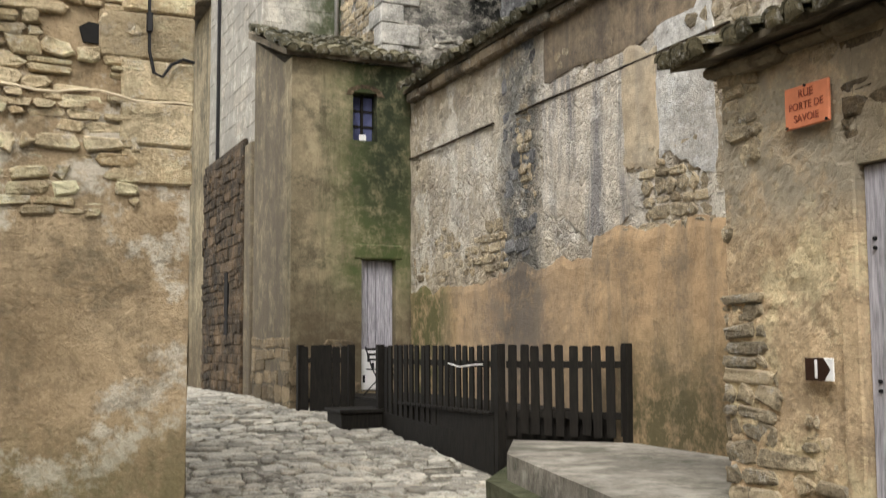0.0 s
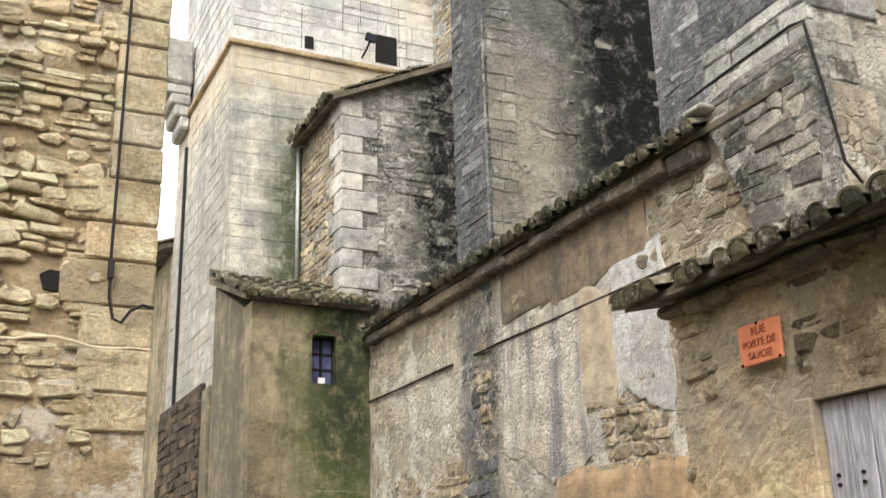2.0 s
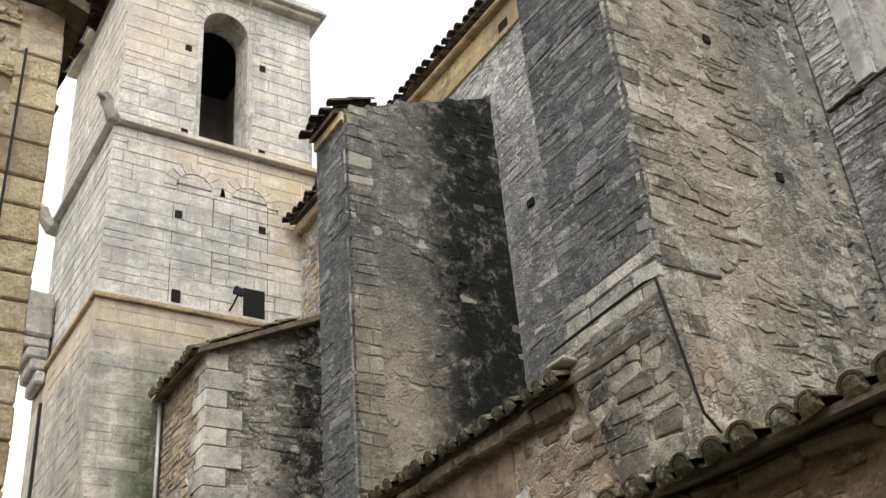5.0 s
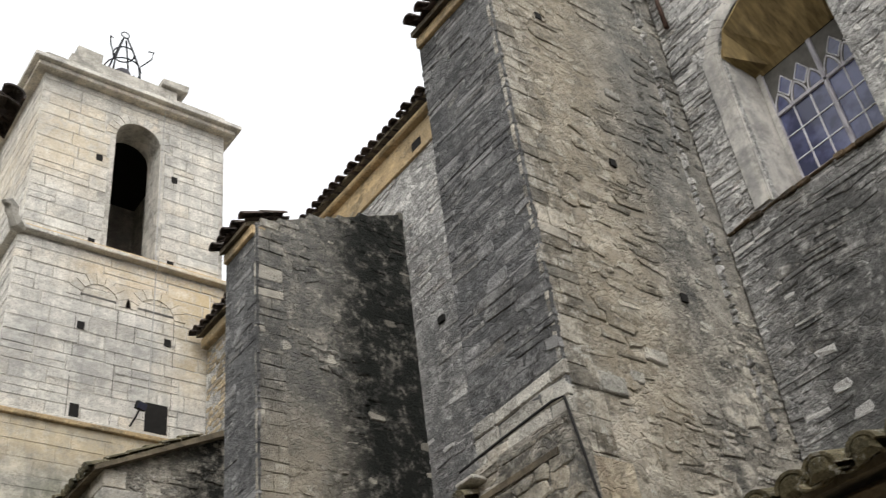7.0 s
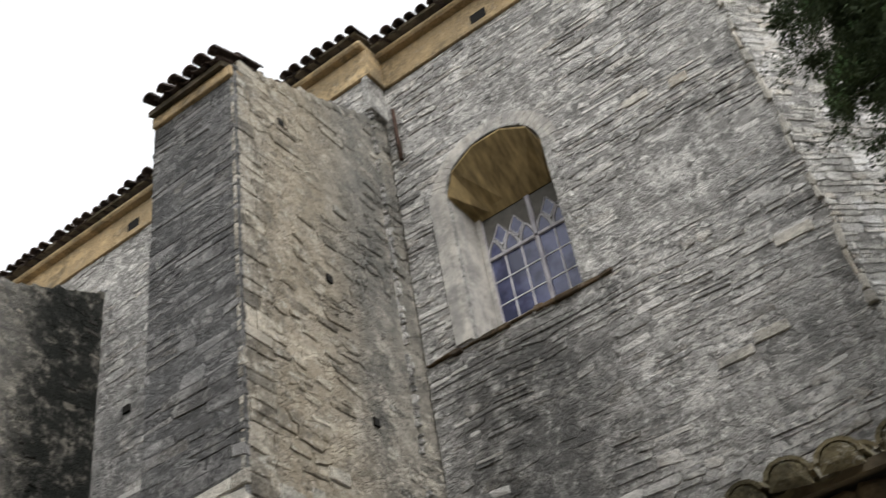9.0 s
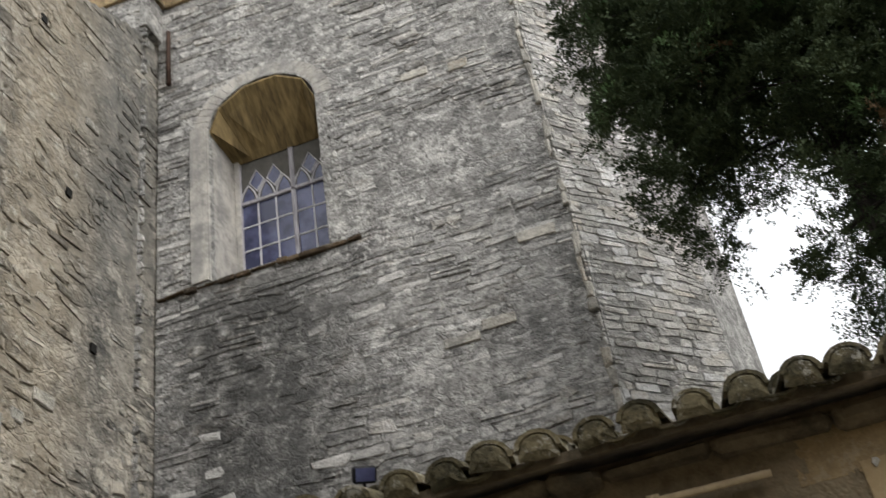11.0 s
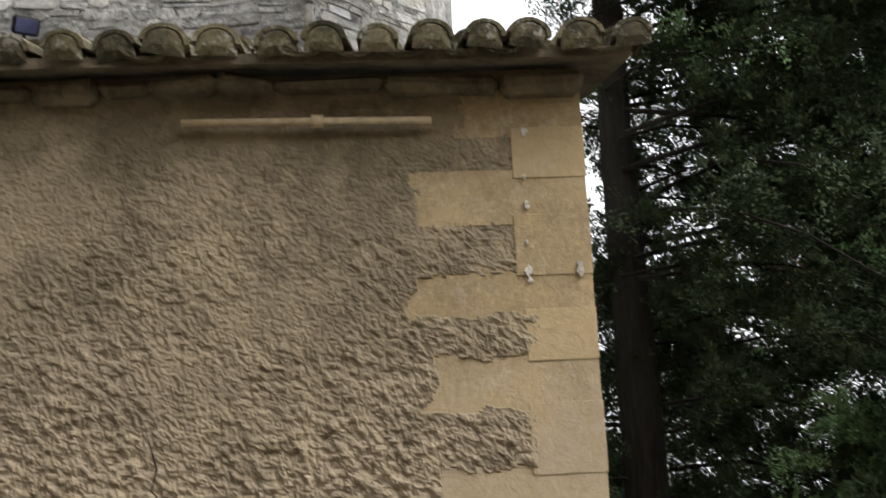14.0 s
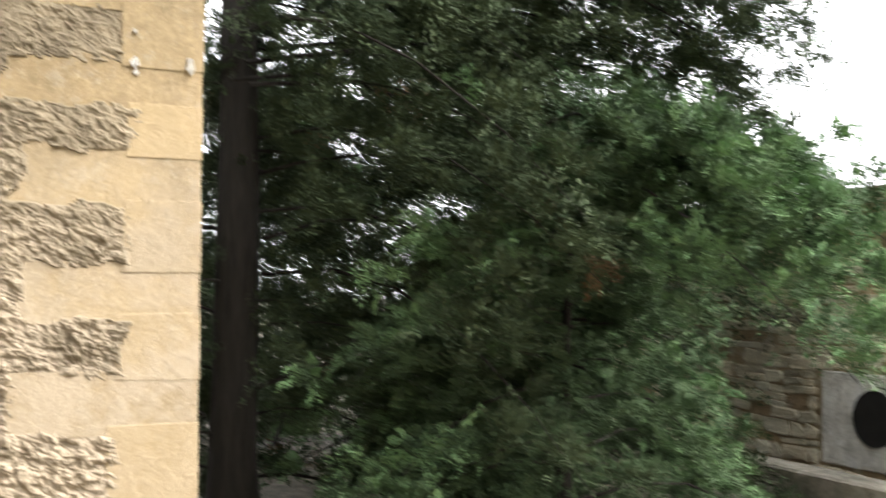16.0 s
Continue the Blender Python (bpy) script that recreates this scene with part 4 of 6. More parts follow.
# Coloured near-black so that the belfry's inside looks unlit.
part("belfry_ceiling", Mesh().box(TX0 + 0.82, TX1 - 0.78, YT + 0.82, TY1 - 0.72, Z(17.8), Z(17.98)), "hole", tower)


def belfry_keep(a, b):
    x, z = TX0 + 0.1 + a, b
    if 5.85 < x < 7.08 and 0.1 < z < 3.3:
        return False
    return not (z >= 3.2 and math.hypot(x - 6.465, z - 3.25) < 0.78)


stone_wall(belfry, (TX0 + 0.1, YT + 0.1, Z(13.5)), (1, 0, 0), (0, 0, 1), (0, -1, 0), TX1 - TX0 - 0.16, 4.4, (0.24, 0.36), (0.5, 1.0), "tower", 150, lambda a, b: True, belfry_keep, "ashlar", joint=0.004, proud=(0.0, 0.006), rounding=0.03, sag=0.003, wave=0, lost=0.0)
stone_wall(belfry, (TX0 + 0.1, TY1, Z(13.5)), (0, -1, 0), (0, 0, 1), (-1, 0, 0), TY1 - YT - 0.1, 4.4, (0.24, 0.36), (0.5, 1.0), "tower", joint=0.004, proud=(0.0, 0.006), rounding=0.03, sag=0.003, wave=0, lost=0.0)


def voussoirs(parent, at, mid_a, spring, r0, r1, count, material, proud=0.03, depth=0.12, rise=1.0):
    """A ring of wedge stones round an arch."""
    for i in range(count):
        t0, t1 = math.pi * (i + 0.05) / count, math.pi * (i + 0.95) / count
        ring = [(mid_a - r * math.cos(t), spring + rise * r * math.sin(t)) for r, t in ((r0, t0), (r1, t0), (r1, t1), (r0, t1))]
        m = Mesh()
        v = [at(x, y, c) for c in (-depth, proud) for x, y in ring]
        m.add(v, [(3, 2, 1, 0), (4, 5, 6, 7), (0, 1, 5, 4), (1, 2, 6, 5), (2, 3, 7, 6), (3, 0, 4, 7)])
        part("voussoir", m, material, parent)


at_tower = face_frame((0, YT + 0.06, 0), (1, 0, 0), (0, 0, 1), (0, -1, 0))
at_belfry = face_frame((0, YT + 0.1, 0), (1, 0, 0), (0, 0, 1), (0, -1, 0))
voussoirs(belfry, at_belfry, 6.465, Z(16.75), 0.52, 0.75, 11, "tower", 0.012)
for mx in (5.9, 7.06):
    voussoirs(mid, at_tower, mx, Z(12.28), 0.39, 0.64, 9, "tower", 0.028)
    voussoirs(mid, at_tower, mx, Z(12.28), 0.365, 0.67, 1, "dark_joint", 0.014)
# Thin dark strips drawing the upright joints between the tower's panels.
for x in (5.49, 6.3, 6.66, 7.46):
    part("pilaster", Mesh().box(x - 0.007, x + 0.007, YT + 0.050, YT + 0.1, Z(9.7), Z(12.28)), "dark_joint", mid)
for z, out, h, mat in ((9.5, 0.07, 0.10, "cornice"), (9.6, 0.03, 0.06, "tower"), (13.42, 0.10, 0.10, "tower"), (13.52, 0.05, 0.06, "cornice"), (17.82, 0.12, 0.12, "tower"), (17.94, 0.24, 0.12, "tower"), (18.06, 0.14, 0.08, "tower_joint")):
    part("cornice", Mesh().box(TX0 - out, TX1 + out, YT - out, TY1 + out, Z(z), Z(z + h), 0.015), mat, tower)
part("parapet", Mesh().box(TX0 + 0.05, TX1 - 0.05, YT + 0.05, TY1 - 0.05, Z(18.14), Z(18.42), 0.02).rough(0.02), "tower_joint", tower)
part("parapet", Mesh().box(TX0 + 0.6, 7.3, YT + 0.1, YT + 0.7, Z(18.42), Z(18.75), 0.02).rough(0.03), "tower_joint", tower)
part("parapet", Mesh().box(TX0 + 0.75, 5.5, YT + 0.15, YT + 0.6, Z(18.75), Z(19.1), 0.02).rough(0.03), "tower_joint", tower)
part("parapet", Mesh().box(6.9, 7.55, YT + 0.0, YT + 0.7, Z(18.75), Z(18.95), 0.02).rough(0.03), "tower_joint", tower)
for x, z in ((5.63, 15.93), (7.33, 16.0), (5.64, 13.68), (7.33, 13.68), (5.6, 11.65), (7.34, 11.73)):
    part("putlog_hole", Mesh().box(x - 0.07, x + 0.07, YT + (0.076 if z > 13 else 0.034), YT + 0.3, Z(z) - 0.08, Z(z) + 0.08), "hole", tower)
part("putlog_hole", Mesh().box(5.55, 5.72, YT + 0.034, YT + 0.3, Z(9.72), Z(9.98)), "hole", tower)
part("opening", Mesh().box(6.96, 7.4, YT + 0.034, YT + 0.3, Z(9.72), Z(10.32)), "hole", tower)

# ---- low block with the grey door ----
block = thing("chapel_block", (5, 15.8, 0.75), "narrow ochre rendered block with green moss streaks", "building")
BX0 = 4.07
DX0, DX1, DTOP, DBOT = 5.13, 5.66, Z(1.25), Z(-0.66)
face = face_frame((BX0, YB, 0.3), (1, 0, 0), (0, 0, 1), (0, -1, 0))
bw = Mesh()
for x0, x1, z0, z1 in ((BX0, 4.99, Z(3.0), Z(3.72)), (BX0, DX0, 0.3, Z(3.0)), (DX1, X1 + 0.02, 0.3, Z(3.0)), (DX0, DX1, DTOP, Z(3.0)), (DX0, DX1, 0.3, DBOT), (5.37, X1 + 0.02, Z(3.0), Z(3.72)), (BX0, X1 + 0.02, Z(3.72), Z(4.15))):
    bw.box(x0, x1, YB, YB + 0.4, z0, z1)
bmw = bmesh.new()
me_bw = bw.data("front_wall")
bmw.from_mesh(me_bw)
bmesh.ops.remove_doubles(bmw, verts=bmw.verts[:], dist=0.001)
bmw.to_mesh(me_bw)
bmw.free()
block_front = part("front_wall", me_bw, "low_block", block)
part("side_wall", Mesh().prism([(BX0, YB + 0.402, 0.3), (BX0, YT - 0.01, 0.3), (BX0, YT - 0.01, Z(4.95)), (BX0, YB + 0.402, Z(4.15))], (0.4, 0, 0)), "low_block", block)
stone_wall(block_front, (BX0, YB, 0.6), (1, 0, 0), (0, 0, 1), (0, -1, 0), DX0 - BX0 - 0.03, 1.5, (0.14, 0.26), (0.3, 0.6), "block_stone", lost=0.3, keep=lambda a, b: b < 1.0 + 0.4 * noise.noise(Vector((a * 2, 1, 1))), proud=(-0.005, 0.02))
stone_wall(block, (BX0, YT, 0.6), (0, -1, 0), (0, 0, 1), (-1, 0, 0), YT - YB, 1.5, (0.14, 0.26), (0.3, 0.6), "block_stone", lost=0.25, keep=lambda a, b: b < 1.1, proud=(-0.005, 0.02))
block_roof = part("roof", Mesh().prism([(BX0 - 0.12, YB - 0.12, Z(4.14)), (BX0 - 0.12, YB - 0.12, Z(4.22)), (BX0 - 0.12, YT, Z(5.12)), (BX0 - 0.12, YT, Z(5.0))], (X1 - BX0 + 0.3, 0, 0)), "roof_deck", block, "mossy canal tile roof")
tile_roof(block_roof, (BX0 - 0.06, YB - 0.22, Z(4.17)), (1, 0, 0), (0, 1, 0.4), X1 - BX0 + 0.2, 5)
tile_roof(block_roof, (BX0 - 0.2, YB - 0.1, Z(4.24)), (0, 1, 0.4), (1, 0, 0), YT - YB, 1)

annex = thing("stair_turret", (6.5, 15.8, 5), "rubble turret with white corner stones and a tiled shed roof", "building")
AX, AY = 5.5, 14.92
ann = part("turret_wall", Mesh().prism([(AX + 0.03, AY + 0.03, 5.2), (X3, AY + 0.03, 5.2), (X3, AY + 0.03, Z(9.2)), (AX + 0.03, AY + 0.03, Z(7.75))], (0, YT - AY - 0.04, 0)), "side_render", annex)
stone_wall(ann, (AX, AY + 0.03, 5.2), (1, 0, 0), (0, 0, 1), (0, -1, 0), 2.6, 5.6, (0.10, 0.2), (0.16, 0.4), "buttress_side",
           keep=lambda a, b: a > 0.42 and b + 5.2 < Z(7.72 + 0.47 * a) - 0.06, lost=0.4, proud=(-0.015, 0.02), rounding=0.4, sag=0.03)
stone_wall(ann, (AX + 0.03, YT, 5.2), (0, -1, 0), (0, 0, 1), (-1, 0, 0), YT - AY - 0.4, Z(7.6) - 5.2, (0.08, 0.16), (0.16, 0.36), "rubble", proud=(0.0, 0.02), rounding=0.3)
z, k = 5.2, 0
while z < Z(7.5):
    h = 0.30 + 0.04 * (k % 2)
    w, d = (0.62, 0.32) if k % 2 else (0.36, 0.55)
    part("quoin", Mesh().box(AX - 0.012, AX + w, AY - 0.012, AY + d, z + 0.006, z + h - 0.006, 0.012).rough(0.006, 6.0), "white_quoin", ann)
    z, k = z + h, k + 1
ann_roof = part("roof", Mesh().prism([(AX - 0.2, AY - 0.14, Z(7.62)), (AX - 0.2, AY - 0.14, Z(7.7)), (X3, AY - 0.14, Z(9.32)), (X3, AY - 0.14, Z(9.2))], (0, YT - AY + 0.1, 0)), "roof_deck", annex)
tile_roof(ann_roof, (AX - 0.28, AY - 0.05, Z(7.64)), (0, 1, 0), (1, 0, 0.47), YT - AY, 6)

# ---- left house ----
left = thing("left_house", (-1, 8, 0), "old house wall of yellow rubble with patched ochre plaster", "house")
LY, LX = 6.5, 1.165
LTOP = Z(6.0)
lw = part("front_wall", rough_sheet(face_frame((-5, LY, -0.3), (1, 0, 0), (0, 0, 1), (0, -1, 0)), LX + 5, LTOP + 0.3, 0.05, 0.03, 1.6, 0.5), "left_plaster", left, "crumbling ochre plaster")


def left_keep(a, b):
    x, z = a - 5, b - 0.3
    edge = 2.45 - 0.05 * x + 0.25 * noise.noise(Vector((x * 1.5, 0.3, 1.0)))
    if z < edge:
        return False
    if -0.05 < x - 0.37 < 0.28 and 3.35 < z < 3.55:
        return False
    return noise.noise(Vector((x * 1.1, z * 1.4, 8.0))) > -0.28 or z > 3.3


stone_wall(lw, (-5, LY, -0.3), (1, 0, 0), (0, 0, 1), (0, -1, 0), LX + 5 - 0.3, LTOP + 0.25, (0.05, 0.11), (0.09, 0.27), "rubble_left", 300,
           lambda a, b: a > 4.6 and b > 2.4, left_keep, lost=0.16, proud=(-0.004, 0.042), rounding=0.42, sag=0.025, chamfer=0.011)
z, k = 2.55, 0
while z < LTOP - 0.3:
    h = rng.uniform(0.2, 0.32)
    w = rng.choice((0.3, 0.42, 0.55))
    part("quoin", Mesh().box(LX - w, LX + 0.01, LY - 0.03, LY + 0.3, z + 0.006, z + h - 0.006, 0.012).rough(0.012, 7.0), "grey_quoin" if rng.random() < 0.25 else "rubble_left", lw)
    z += h
part("side_wall", rough_sheet(face_frame((LX, LY + 0.02, -0.3), (0, 1, 0), (0, 0, 1), (1, 0, 0)), 6.0, LTOP + 0.3, 0.2, 0.02, 1.2, 0.5), "left_plaster", left)
lroof = part("roof", Mesh().prism([(LX + 0.13, LY - 0.2, LTOP - 0.1), (LX + 0.13, LY - 0.2, LTOP), (-2.0, LY - 0.2, LTOP + 1.4), (-5.2, LY - 0.2, LTOP), (-5.2, LY - 0.2, LTOP - 0.1), (-2.0, LY - 0.2, LTOP + 1.25)], (0, 6.2, 0)), "roof_deck", left)
part("gable", Mesh().prism([(LX, LY + 0.02, LTOP - 0.15), (-5.0, LY + 0.02, LTOP - 0.15), (-2.0, LY + 0.02, LTOP + 1.25)], (0, 0.4, 0)), "left_plaster", left)
tile_roof(lroof, (LX + 0.2, LY - 0.2, LTOP + 0.0), (0, 1, 0), (-1, 0, 0.44), 6.0, 1, covers=DARK_COVER, pan=DARK_PAN)
tile_roof(lroof, (LX + 0.15, LY - 0.3, LTOP + 0.06), (-1, 0, 0.44), (0, 1, 0), 1.6, 1, covers=DARK_COVER, pan=DARK_PAN)

# ---- right house ----
right = thing("low_house", (X0, 2.3, 0), "low ochre roughcast house with a canal tile eave", "house")
RY0, RY1, RTOP = -0.82, 5.48, Z(1.78)
GDY0, GDY1, GDT = 3.35, 4.33, Z(0.955)          # the grey door


QUOINS = ((1.50, 1.74, 0.50), (1.32, 1.50, 0.26), (1.12, 1.316, 0.70), (0.90, 1.12, 0.27), (0.72, 0.90, 0.74), (0.55, 0.72, 0.24), (0.34, 0.55, 0.68), (0.10, 0.34, 0.25),
          (-0.10, 0.10, 0.63), (-0.32, -0.10, 0.27), (-0.53, -0.32, 0.66), (-0.8, -0.53, 0.3), (-1.1, -0.8, 0.66), (-1.65, -1.1, 0.4))


def cast_depth(y, z):
    """How far the thrown mortar stands out: thin under the eave, lumpy below, and cut back raggedly round the corner stones."""
    p = Vector((X0, y, z))
    n1 = 0.05 * noise.noise(p * 8.0)
    yq, zq = y + n1 + 0.012 * noise.noise(p * 25.0), z + 0.032 * noise.noise(p * 7.0 + Vector((3, 1, 2))) + 0.014 * noise.noise(p * 23.0)
    fade = 1.0
    for z0, z1, w in QUOINS:
        apart = max(Z(z0) - zq, zq - Z(z1), yq - RY0 - w)
        if apart < 0.0:
            return -0.008
        fade = min(fade, apart / 0.035)
    low = min(1.0, max(0.0, (3.2 - z) / 1.8))
    q = p * 31.0 + 0.5 * noise.noise_vector(p * 17.0)
    gaps, cores = noise.voronoi(q)
    blob = max(0.0, 1.0 - 1.25 * gaps[0]) * (0.25 + 0.9 * noise.cell(cores[0] * 7.3 + Vector((5.2, 1.7, 3.1))))
    lumps = blob + 0.45 * noise.noise(p * 17.0) + 0.4 * noise.noise(p * 44.0) - 0.3
    bare = min(1.0, max(0.0, 1.6 + 3.2 * noise.fractal(p * 1.6 + Vector((9, 2, 4)), 1.0, 2.0, 3)))
    lumps = lumps * (0.35 + 0.65 * bare)
    fine = noise.noise(p * 70.0)
    big = noise.fractal(p * 1.3, 1.0, 2.0, 3)
    return 0.005 + 0.003 * fade + (0.3 + 0.7 * fade) * low * (0.0175 * lumps + 0.005 * fine) + 0.006 * lumps + 0.004 * fine + 0.012 * big


def cast_sheet(y0, y1, step):
    m, ny, nz = Mesh(), int((y1 - y0) / step), int((RTOP + 0.1) / step)
    m.add([(X0 - cast_depth(y0 + (y1 - y0) * i / ny, -0.1 + (RTOP + 0.1) * j / nz), y0 + (y1 - y0) * i / ny, -0.1 + (RTOP + 0.1) * j / nz) for j in range(nz + 1) for i in range(ny + 1)],
          [(j * (ny + 1) + i, j * (ny + 1) + i + 1, (j + 1) * (ny + 1) + i + 1, (j + 1) * (ny + 1) + i) for j in range(nz) for i in range(ny)])
    m.box(X0 + 0.03, X0 + 0.45, y0, y1, -0.1, RTOP)
    return m


def right_sheet(a0, a1, b0, b1, step):
    at = face_frame((X0, RY1 - a0, -0.1 + b0), (0, -1, 0), (0, 0, 1), (-1, 0, 0))
    return rough_sheet(at, a1 - a0, b1 - b0, step, 0.028, 5.0, 0.45, fine=0.5)


H = RTOP + 0.1
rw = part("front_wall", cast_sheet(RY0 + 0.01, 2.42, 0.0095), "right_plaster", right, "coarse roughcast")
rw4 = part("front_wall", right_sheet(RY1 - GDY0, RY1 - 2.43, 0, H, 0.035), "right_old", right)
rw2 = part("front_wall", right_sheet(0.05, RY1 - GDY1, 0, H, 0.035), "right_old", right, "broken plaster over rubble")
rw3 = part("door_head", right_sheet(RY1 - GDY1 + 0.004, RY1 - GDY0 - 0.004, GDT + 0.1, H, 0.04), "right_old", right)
part("end_wall", Mesh().box(X0 + 0.02, X0 + 1.5, RY0, RY0 + 0.4, -0.1, RTOP), "right_plaster", right)
part("end_wall", Mesh().box(X0 + 0.3, X1 - 0.14, RY1 - 0.4, RY1 - 0.02, -0.1, RTOP), "right_plaster", right)


def right_bare(a, b):
    y, z = RY1 - a, b - 0.1
    w = noise.noise(Vector((y * 2.0, z * 2.0, 5.0)))
    if y < 4.45:
        return False
    if z > 2.05:
        return w > 0.22
    return (y > 5.02 + 0.35 * w and z < 1.9) or (w > 0.1 and z < 1.2)


stone_wall(rw2, (X0, RY1, -0.1), (0, -1, 0), (0, 0, 1), (-1, 0, 0), 1.1, H, (0.06, 0.14), (0.12, 0.36), "rubble", 300, lambda a, b: True, right_bare, lost=0.05, joint=0.005, proud=(-0.002, 0.03), rounding=0.4, sag=0.025)
part("door_surround", Mesh().box(X0 - 0.022, X0 + 0.2, GDY1, GDY1 + 0.13, 0.0, GDT + 0.02, 0.012).rough(0.012, 4.0), "right_old", right)
# ochre corner stones, long and short in turn
for k, (z0, z1, w) in enumerate(QUOINS):
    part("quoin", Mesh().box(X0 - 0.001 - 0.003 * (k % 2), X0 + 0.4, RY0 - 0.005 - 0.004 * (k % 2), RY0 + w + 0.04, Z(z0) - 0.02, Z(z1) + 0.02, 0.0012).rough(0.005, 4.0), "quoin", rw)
part("crack", Mesh().tube([(X0 - 0.03, 0.98, Z(0.32)), (X0 - 0.035, 0.93, Z(0.16)), (X0 - 0.033, 0.95, Z(0.08)), (X0 - 0.035, 0.86, Z(-0.02)), (X0 - 0.035, 0.83, Z(-0.16)), (X0 - 0.035, 0.85, Z(-0.34))], [0.001, 0.0045, 0.003, 0.005, 0.0045, 0.002], 5), "hole", rw)
splash = random.Random(41)
for y, z, s in ((-0.575, 1.50, 0.018), (-0.565, 1.30, 0.010), (-0.57, 1.18, 0.014), (-0.56, 1.02, 0.010), (-0.56, 0.90, 0.019), (-0.565, 0.86, 0.011), (-0.775, 0.90, 0.026)):
    ring = [(X0 - 0.002, y + s * math.cos(k * 0.524) * splash.uniform(0.45, 1.1), Z(z) + 1.2 * s * math.sin(k * 0.524) * splash.uniform(0.5, 1.2)) for k in range(12)]
    part("paint_splash", Mesh().prism(ring, (-0.0125, 0, 0)), "coat_white", rw)
old_at = face_frame((X0, RY1, -0.1), (0, -1, 0), (0, 0, 1), (-1, 0, 0))
coat(rw, old_at, RY1 - 2.75, RY1 - 2.2, lambda a: 1.2, lambda a: 2.72, "coat_mauve", 0.05, 0.04, 0.3, "greyish older plaster patch")
stone_wall(rw3, (X0, 4.42, GDT + 0.06), (0, -1, 0), (0, 0, 1), (-1, 0, 0), 1.95, RTOP - GDT - 0.08, (0.06, 0.14), (0.12, 0.34), "rubble_eave_shade", lost=0.35, proud=(-0.012, 0.016), rounding=0.4)
rroof = part("roof", Mesh().prism([(X0 - 0.2, RY0 - 0.2, Z(1.755)), (X0 - 0.2, RY0 - 0.2, Z(1.80)), (X1 + 0.0, RY0 - 0.22, Z(2.25)), (X1 + 0.0, RY0 - 0.22, Z(2.15))], (0, RY1 - RY0 + 0.42, 0)), "roof_deck", right, "mossy canal tile roof")
y = RY0 - 0.02
while y < RY1:
    w = rng.uniform(0.22, 0.5)
    part("cornice", Mesh().box(X0 - rng.uniform(0.07, 0.13), X0 + 0.2, y + 0.002, min(y + w, RY1 + 0.04), Z(1.675) + rng.uniform(-0.025, 0.02), Z(1.752), 0.03).rough(0.03, 6.0), "roof_deck", rroof)
    y += w
tile_roof(rroof, (X0 - 0.27, RY0 - 0.2, Z(1.765)), (0, 1, 0), (1, 0, 0.27), RY1 - RY0 + 0.45, 4, wobble=1.25)
pipe = part("pipe", Mesh().tube([(X0 - 0.06, 0.85, Z(1.56)), (X0 - 0.06, -0.185, Z(1.545))], 0.0155, 10), "pipe_paint", right, "short cream painted pipe", True)
part("collar", Mesh().tube([(X0 - 0.06, 0.315, Z(1.553)), (X0 - 0.06, 0.265, Z(1.552))], 0.028, 12), "pipe_paint", pipe, smooth=True)

# ---- closing houses up the lane ----
far = thing("far_house", (4.6, 25, 0.8), "plain rendered house up the lane", "house")
part("wall", rough_sheet(face_frame((4.2, 34, 0.4), (0, -1, 0), (0, 0, 1), (-1, 0, 0)), 34 - TY1, Z(6.9) - 0.4, 0.5, 0.02, 0.8, 0.5), "low_block", far)
froof = part("roof", Mesh().prism([(3.9, 21.3, Z(6.9)), (3.9, 21.3, Z(7.0)), (8, 21.3, Z(8.6)), (8, 21.3, Z(8.4))], (0, 12.6, 0)), "roof_deck", far)
tile_roof(froof, (3.85, 21.3, Z(6.96)), (0, 1, 0), (1, 0, 0.4), 8.0, 1)
end = thing("end_house", (0, 34, 0.8), "plain rendered house closing the lane", "house")
part("wall", Mesh().box(-6, 4.2, 34, 34.4, 0.3, 8.5), "left_plaster", end)

# Unseen walls added behind the eye to block low sky and shape the light.
opposite = thing("opposite_sky_blocker", (-5.5, -4, 0), "unseen plain wall added across the square to block low sky", "house")
part("wall", Mesh().box(-5.6, -5.05, -16, 6.4, -0.3, 7.5), "left_plaster", opposite)
rear = thing("rear_sky_blocker", (-1, -16, 0), "unseen plain wall added behind the square to block low sky", "house")
part("wall", Mesh().box(-5.0, 2.0, -16.6, -16.05, -0.3, 7.5), "left_plaster", rear)

# ---- house beyond the trees ----
beyond = thing("beyond_house", (8, -7.5, 0), "low yellow rubble house with a pale panel round an oculus", "house")
bwall = part("wall", Mesh().box(3.0, 14.0, -7.5, -7.02, -0.3, Z(0.80)), "left_plaster", beyond)
stone_wall(bwall, (14.0, -7.02, -0.3), (-1, 0, 0), (0, 0, 1), (0, 1, 0), 11.0, Z(0.72) + 0.3, (0.08, 0.16), (0.14, 0.4), "pale_rubble", keep=lambda a, b: not (5.7 < 14 - a < 7.55 and 0.35 < b < 1.3), proud=(0.0, 0.03))
part("coping", Mesh().box(4.0, 8.3, -6.2, -5.9, -0.05, 0.25, 0.02), "slab", beyond)
part("panel", Mesh().box(5.75, 7.5, -7.04, -6.99, 0.12, Z(-0.66), 0.01), "coat_white", bwall)
part("oculus", Mesh().tube([(6.87, -7.05, Z(-1.03)), (6.87, -6.97, Z(-1.03))], 0.24, 24), "hole", bwall)
part("roof", Mesh().prism([(3, -6.8, Z(0.80)), (3, -6.8, Z(0.92)), (3, -10, Z(1.3)), (3, -10, Z(1.1))], (11, 0, 0)), "roof_deck", beyond)

